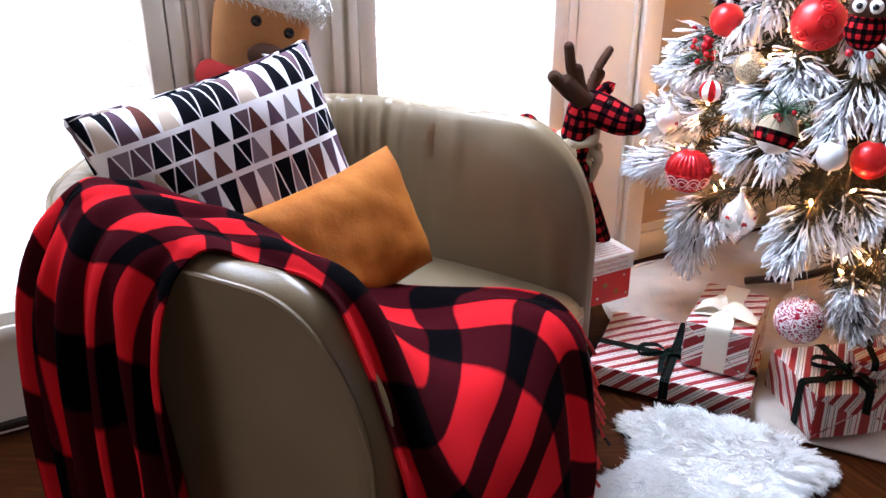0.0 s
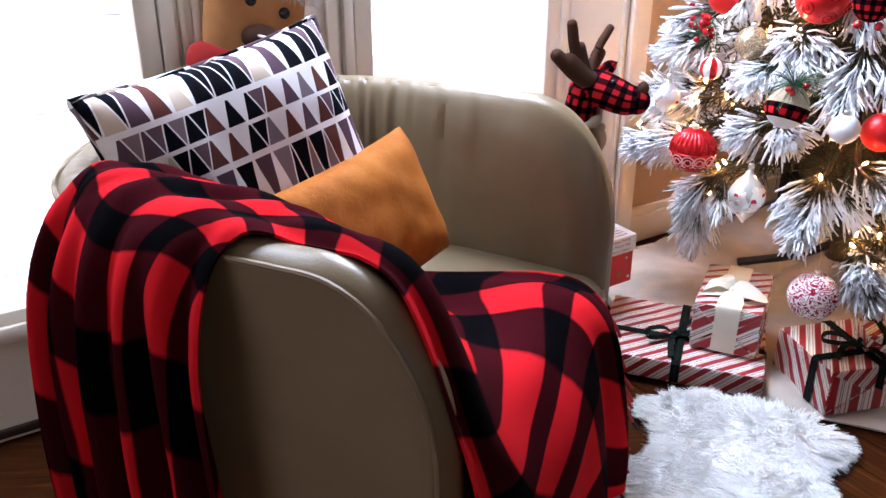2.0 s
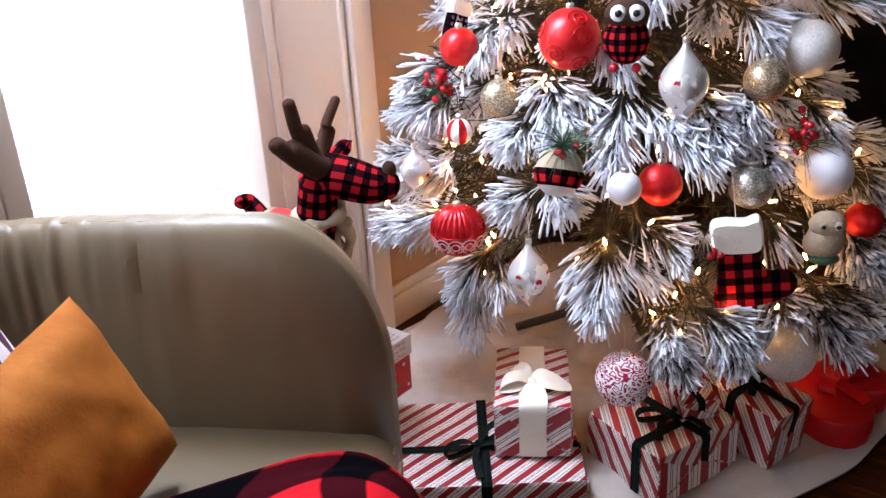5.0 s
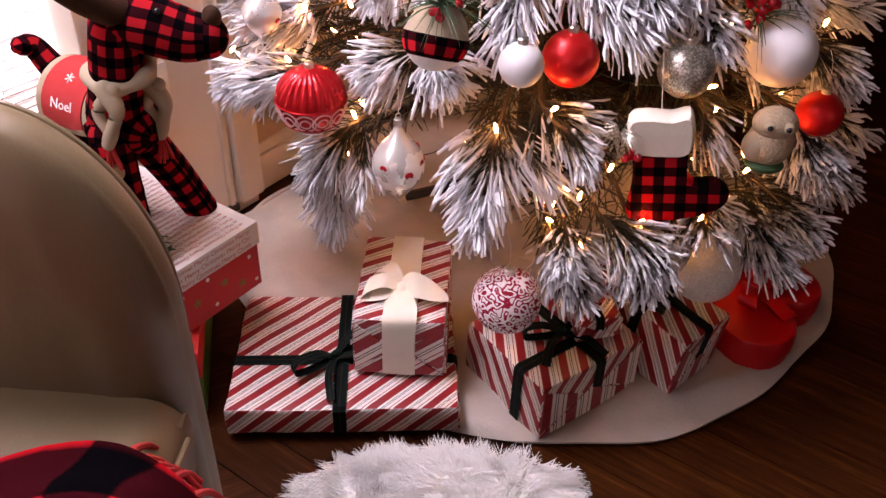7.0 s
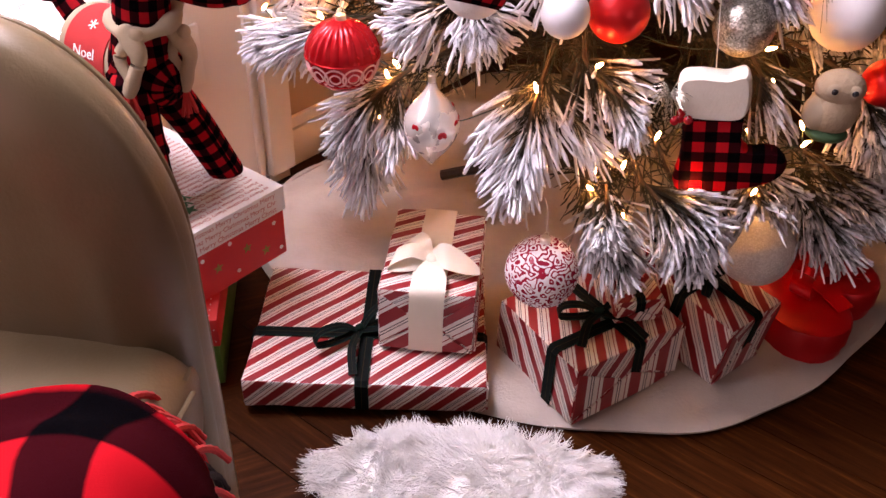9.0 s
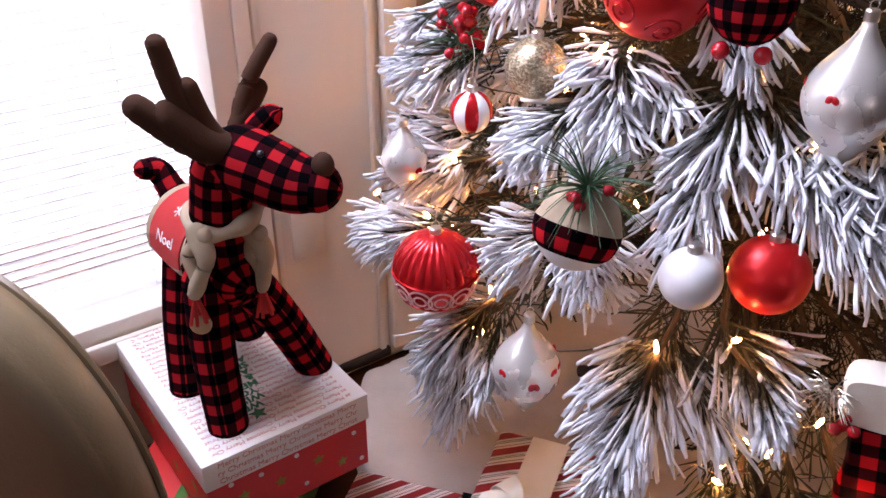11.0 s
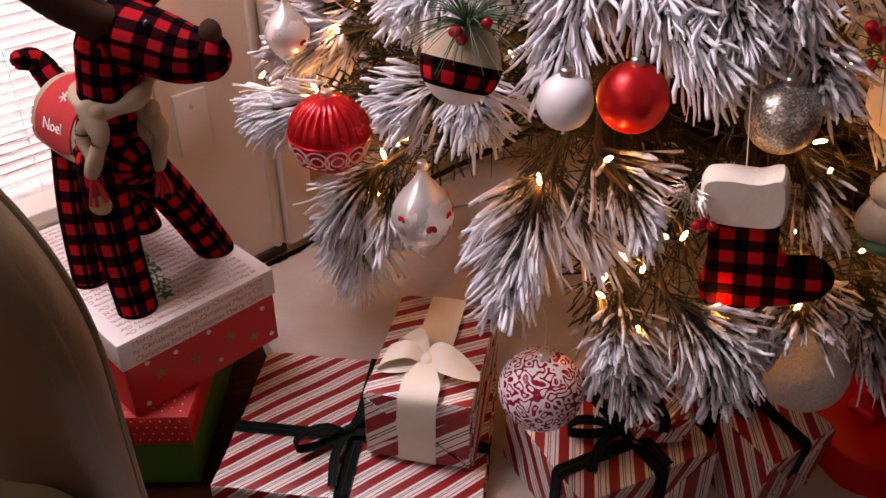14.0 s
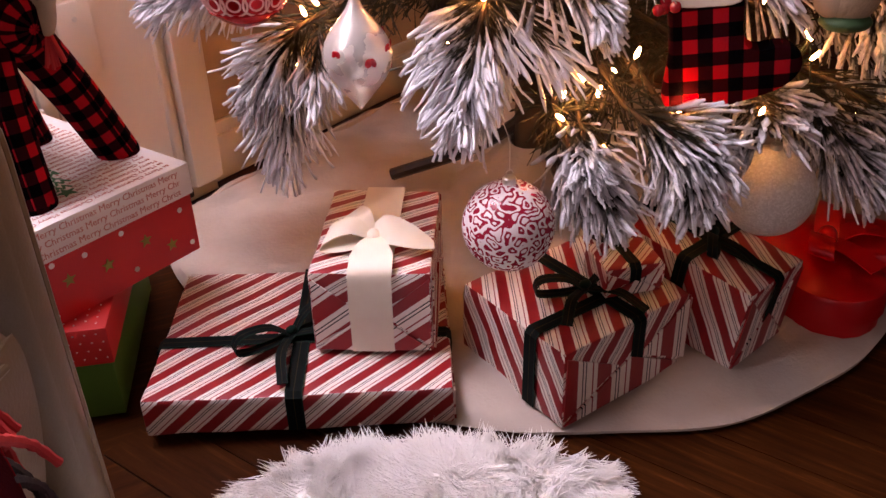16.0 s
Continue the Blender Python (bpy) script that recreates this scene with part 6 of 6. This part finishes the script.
for f in b.faces:
    c = f.calc_center_median()
    f.material_index = int((math.atan2(c.y, c.x) + math.pi + 0.15) / (2 * math.pi) * 10) % 2
me = mesh_ob("ball", b, [RED_GLOSS, WHITE_PEARL], ob)
cap_and_loop(ob, r)


def finial(key, label, high, wide, specks):
    ob, r = ornament(key, label)
    prof = [(wide * w, high * h) for w, h in ((0.04, -1.0), (0.13, -0.92), (0.38, -0.74), (0.70, -0.50), (0.93, -0.24), (1.0, -0.02), (0.93, 0.20), (0.72, 0.42), (0.47, 0.60), (0.27, 0.76), (0.16, 0.90), (0.12, 1.0))]
    sm = smooth_path([(a, b2, 0) for a, b2 in prof], 3)
    part("drop", lathe([(max(p.x, 0.0005), p.y) for p in sm], 36), SILVER, ob)
    cap_and_loop(ob, high, 0.006, 0.06)
    rng3 = random.Random(len(key) * 7)
    for k in range(specks):
        h = rng3.uniform(-0.45, 0.35)
        a = rng3.uniform(0, 2 * math.pi)
        w = np.interp(h, [-0.5, -0.24, -0.02, 0.2, 0.42], [0.70, 0.93, 1.0, 0.93, 0.72]) * wide
        for dx in (-1, 1):
            part("berry_fleck", join(bmesh.new(), ball(0.0032, 8, 6, (1, 0.35, 1.5)), pose(0, 0, 0, 0, 0, math.degrees(a) - 90 + dx * 4) @ pose(0, w + 0.0002, high * h, 0, dx * 24, 0)), BERRY, ob, "red painted fleck")
    return ob


finial("onion", "silver mercury glass finial with red painted flecks", 0.062, 0.037, 9)
finial("onion_high", "large silver mercury glass finial", 0.066, 0.040, 7)
finial("drop", "pale silver glass drop with red flecks", 0.045, 0.029, 8)


def sprig(ob, at, count, length, mat, seed, spread=1.0, name="sprig"):
    rng3 = random.Random(seed)
    b = bmesh.new()
    for k in range(count):
        d = Vector((rng3.uniform(-1, 1) * spread, rng3.uniform(-1, 0.5) * spread, rng3.uniform(-0.5, 0.8))).normalized()
        p = Vector(at)
        q = p + d * length * rng3.uniform(0.6, 1.0)
        join(b, tube([p, p.lerp(q, 0.5) + Vector((0, 0, 0.004)), q + Vector((0, 0, -0.004))], lambda t: 0.0009 - 0.0006 * t, 4, 2))
    return tagged(part(name, b, mat, ob, "green pine needles"), kind="stuff")


def berry_set(ob, at, count, r, spread, seed):
    rng3 = random.Random(seed)
    for k in range(count):
        p = Vector(at) + Vector((rng3.gauss(0, spread), rng3.gauss(0, spread), rng3.gauss(0, spread)))
        part("berry", join(bmesh.new(), ball(r, 12, 8), pose(*p)), BERRY, ob, "glossy red berry")


# burlap bauble with a check band
ob, r = ornament("acorn", "burlap bauble with red check band, pine sprig and berries")
tip = pose(0, 0, 0, -14, 18, 0)
b = ball(r * 0.98, 40, 30, (1, 1, 1.0))
for f in b.faces:
    c = f.calc_center_median().z / r
    f.material_index = 0 if c > 0.10 else (1 if c < -0.55 else 2)
for v in b.verts:
    if -0.56 * r < v.co.z < 0.12 * r:
        v.co.x, v.co.y = v.co.x * 1.05, v.co.y * 1.05
    if v.co.z > 0.2 * r:
        v.co.z *= 1.12
bmesh.ops.transform(b, matrix=tip, verts=b.verts[:])
mesh_ob("ball", b, [BURLAP, WHITE_PLUSH, PLAID_ORN], ob)
sprig(ob, (0.004, -0.006, r * 1.1), 90, 0.070, GREEN_SPRIG, 5)
berry_set(ob, (-0.004, -0.018, r * 1.12), 5, 0.0055, 0.009, 2)
part("thread", tube([(0, 0, r), (0, 0.01, r + 0.06)], 0.0006, 5, 0), CLEAR_THREAD, ob)

# flannel stocking
c, r = HANG["sock"]
ob = thing("stocking_ornament", pose(*c, 4, -8, -38) @ Matrix.Scale(1.14, 4), "small red and black check stocking ornament with white cuff", "ornament", "ornaments on the tree")


def sock_mesh(outline, thick, mat, name, lab, seg=6):
    """A stuffed flat shape from its outline."""
    b = bmesh.new()
    uv = b.loops.layers.uv.new("UVMap")
    path = smooth_path([(x, 0, z) for x, z in outline] + [(outline[0][0], 0, outline[0][1])], 5)[:-1]
    mid = sum(path, Vector()) / len(path)
    rings = []
    for k in range(seg + 1):
        a = math.pi * k / seg - math.pi / 2
        y, s = math.sin(a) * thick / 2, 0.90 + 0.10 * math.cos(a)
        rings.append([b.verts.new((mid.x + (p.x - mid.x) * s, y, mid.z + (p.z - mid.z) * s)) for p in path])
    n = len(path)
    for lo, hi in zip(rings, rings[1:]):
        for k in range(n):
            b.faces.new((lo[k], lo[(k + 1) % n], hi[(k + 1) % n], hi[k]))
    for ring in (rings[0], rings[-1]):
        b.faces.new(ring)
    bmesh.ops.triangulate(b, faces=[f for f in b.faces if len(f.verts) > 4])
    bmesh.ops.recalc_face_normals(b, faces=b.faces[:])
    for f in b.faces:
        for loop in f.loops:
            loop[uv].uv = (loop.vert.co.x, loop.vert.co.z)
    return part(name, b, mat, ob, lab)


sock_mesh([(-0.031, 0.030), (-0.031, -0.02), (-0.038, -0.062), (-0.022, -0.078), (0.02, -0.072), (0.066, -0.058), (0.080, -0.038), (0.068, -0.020), (0.040, -0.020), (0.028, 0.0), (0.028, 0.030)], 0.022, PLAID_ORN, "sock", "red and black check flannel")
sock_mesh([(-0.034, 0.024), (-0.036, 0.064), (-0.018, 0.071), (0.012, 0.068), (0.034, 0.070), (0.033, 0.025), (0.0, 0.020)], 0.030, CUFF_PLUSH, "cuff", "white plush cuff")
sprig(ob, (-0.044, -0.014, 0.05), 50, 0.030, GLITTER_SILVER, 9)
berry_set(ob, (-0.034, -0.020, 0.028), 4, 0.005, 0.006, 4)
part("thread", tube([(0, 0, 0.075), (0.0, 0.01, 0.15)], 0.0006, 5, 0), CLEAR_THREAD, ob)

# white owl and check bird, plain stuffed figures
def figure(key, name, label, lumps, mats):
    c, r = HANG[key]
    b = bmesh.new()
    b.loops.layers.uv.new("UVMap")
    k = 0.86 if key == "owl" else 1.0
    for size, place, slot in lumps:
        size, place = [k * q for q in size], [k * q for q in place]
        join(b, ball(1.0, 24, 16), pose(*place) @ Matrix.Diagonal((*size, 1)), slot)
    f = mesh_ob(name, b, mats)
    f.matrix_world = pose(*c, 0, 0, -34)
    return tagged(f, label, "ornament", "ornaments on the tree")


figure("owl", "owl_ornament", "small cream plush owl ornament with dark eyes", (
    ((0.036, 0.030, 0.040), (0, 0, 0), 0), ((0.034, 0.028, 0.026), (0, -0.003, 0.034), 0), ((0.010, 0.005, 0.010), (-0.013, -0.026, 0.038), 1), ((0.010, 0.005, 0.010), (0.014, -0.026, 0.038), 1),
    ((0.0045, 0.004, 0.0045), (-0.013, -0.030, 0.038), 2), ((0.0045, 0.004, 0.0045), (0.014, -0.030, 0.038), 2), ((0.024, 0.020, 0.028), (-0.018, -0.006, -0.004), 1),
    ((0.030, 0.024, 0.012), (0, -0.004, -0.036), 3)), [CREAM_PLUSH, BURLAP, EYE_BLACK, GREEN_SPRIG])
figure("bird", "plush_ornament", "plush owl ornament with red and black check body", (
    ((0.038, 0.030, 0.040), (0, 0, -0.012), 3), ((0.036, 0.028, 0.026), (0, -0.002, 0.030), 1), ((0.013, 0.006, 0.013), (-0.014, -0.026, 0.034), 0), ((0.013, 0.006, 0.013), (0.014, -0.026, 0.034), 0),
    ((0.006, 0.005, 0.006), (-0.014, -0.031, 0.034), 2), ((0.006, 0.005, 0.006), (0.014, -0.031, 0.034), 2), ((0.008, 0.008, 0.008), (-0.018, -0.01, -0.056), 4), ((0.008, 0.008, 0.008), (0.018, -0.01, -0.056), 4)),
    [WHITE_PLUSH, BROWN_FELT, EYE_BLACK, PLAID_BIRD := plaid("bird check flannel", 0.25, (0.45, 0.015, 0.018)), BERRY])

BLUE_PLAID = plaid("blue tartan flannel", 0.006, (0.18, 0.22, 0.32))
c, r = HANG["mitten"]
ob = thing("mitten_ornament", pose(*c, 0, 18, 20), "small blue tartan mitten ornament", "ornament", "ornaments on the tree")
sock_mesh([(-0.022, 0.03), (-0.026, -0.01), (-0.02, -0.042), (0.005, -0.048), (0.022, -0.03), (0.022, 0.03)], 0.016, BLUE_PLAID, "mitten", "blue tartan flannel")
sock_mesh([(-0.024, 0.026), (-0.025, 0.048), (0.0, 0.05), (0.025, 0.048), (0.024, 0.026)], 0.022, WHITE_PLUSH, "cuff", "white plush cuff")

for key, n in (("berries", 26), ("berries_far", 18)):
    c, r = HANG[key]
    ob = thing("berry_pick", pose(*c), "spray of dark red berries with green needles", "berry spray", "berry sprays")
    berry_set(ob, (0, 0, 0.0), n, 0.0068, 0.015, n)
    sprig(ob, (0, 0, -0.02), 34, 0.075, GREEN_SPRIG, n + 1)
    part("stalk", tube([(0, 0, 0), (0.03, 0.04, -0.02), (0.06, 0.09, -0.03)], 0.0016, 6, 3), BARK, ob)

# ---- floor boards, one by one near the camera's way ----
floor = tagged(mesh_ob("floor", box(-2.95, 3.4, -3.14, 3.9, -0.08, -0.004), BOARDS, smooth=False), "dark red-brown varnished wooden floor", "floor", kind="structure")
BOARD_W, BOARD_L, BOARD_TURN = 0.083, 1.3, -61.5
board_mesh = None
rng = random.Random(5)
turn = pose(0.6, 1.2, 0, 0, 0, BOARD_TURN)
far = bmesh.new()
for i in range(-42, 42):
    x = -6.0 + rng.random() * 0.9
    while x < 6.0:
        here = turn @ Vector((x + BOARD_L / 2, (i + 0.5) * BOARD_W, 0))
        ends = [turn @ Vector((x + q, (i + 0.5) * BOARD_W, 0)) for q in (0.0, BOARD_L)]
        inside = all(-2.95 < e.x < 3.36 and -3.1 < e.y and (e.x - WX) * UY - (e.y - WY) * UX > -0.14 for e in ends)
        near = (here - Vector((0.7, 1.4, 0))).length < 1.75
        if inside and near:
            if board_mesh is None:
                b = box(0.001, BOARD_L - 0.001, 0.0008, BOARD_W - 0.0008, -0.004, 0.0)
                bo = part("floor_board", b, BOARDS, floor)
                board_mesh = bo.data
            else:
                bo = new("floor_board", board_mesh)
                bo.parent = floor
            bo.matrix_local = turn @ pose(x, i * BOARD_W, 0)
        elif inside:
            for xa in (0,):
                q = [far.verts.new(turn @ Vector((x + dx, i * BOARD_W + dy, 0))) for dx, dy in ((0.001, 0.001), (BOARD_L - 0.001, 0.001), (BOARD_L - 0.001, BOARD_W - 0.001), (0.001, BOARD_W - 0.001))]
                far.faces.new(q)
        x += BOARD_L
tagged(part("floor_boards", far, BOARDS, floor, smooth=False), kind="stuff")
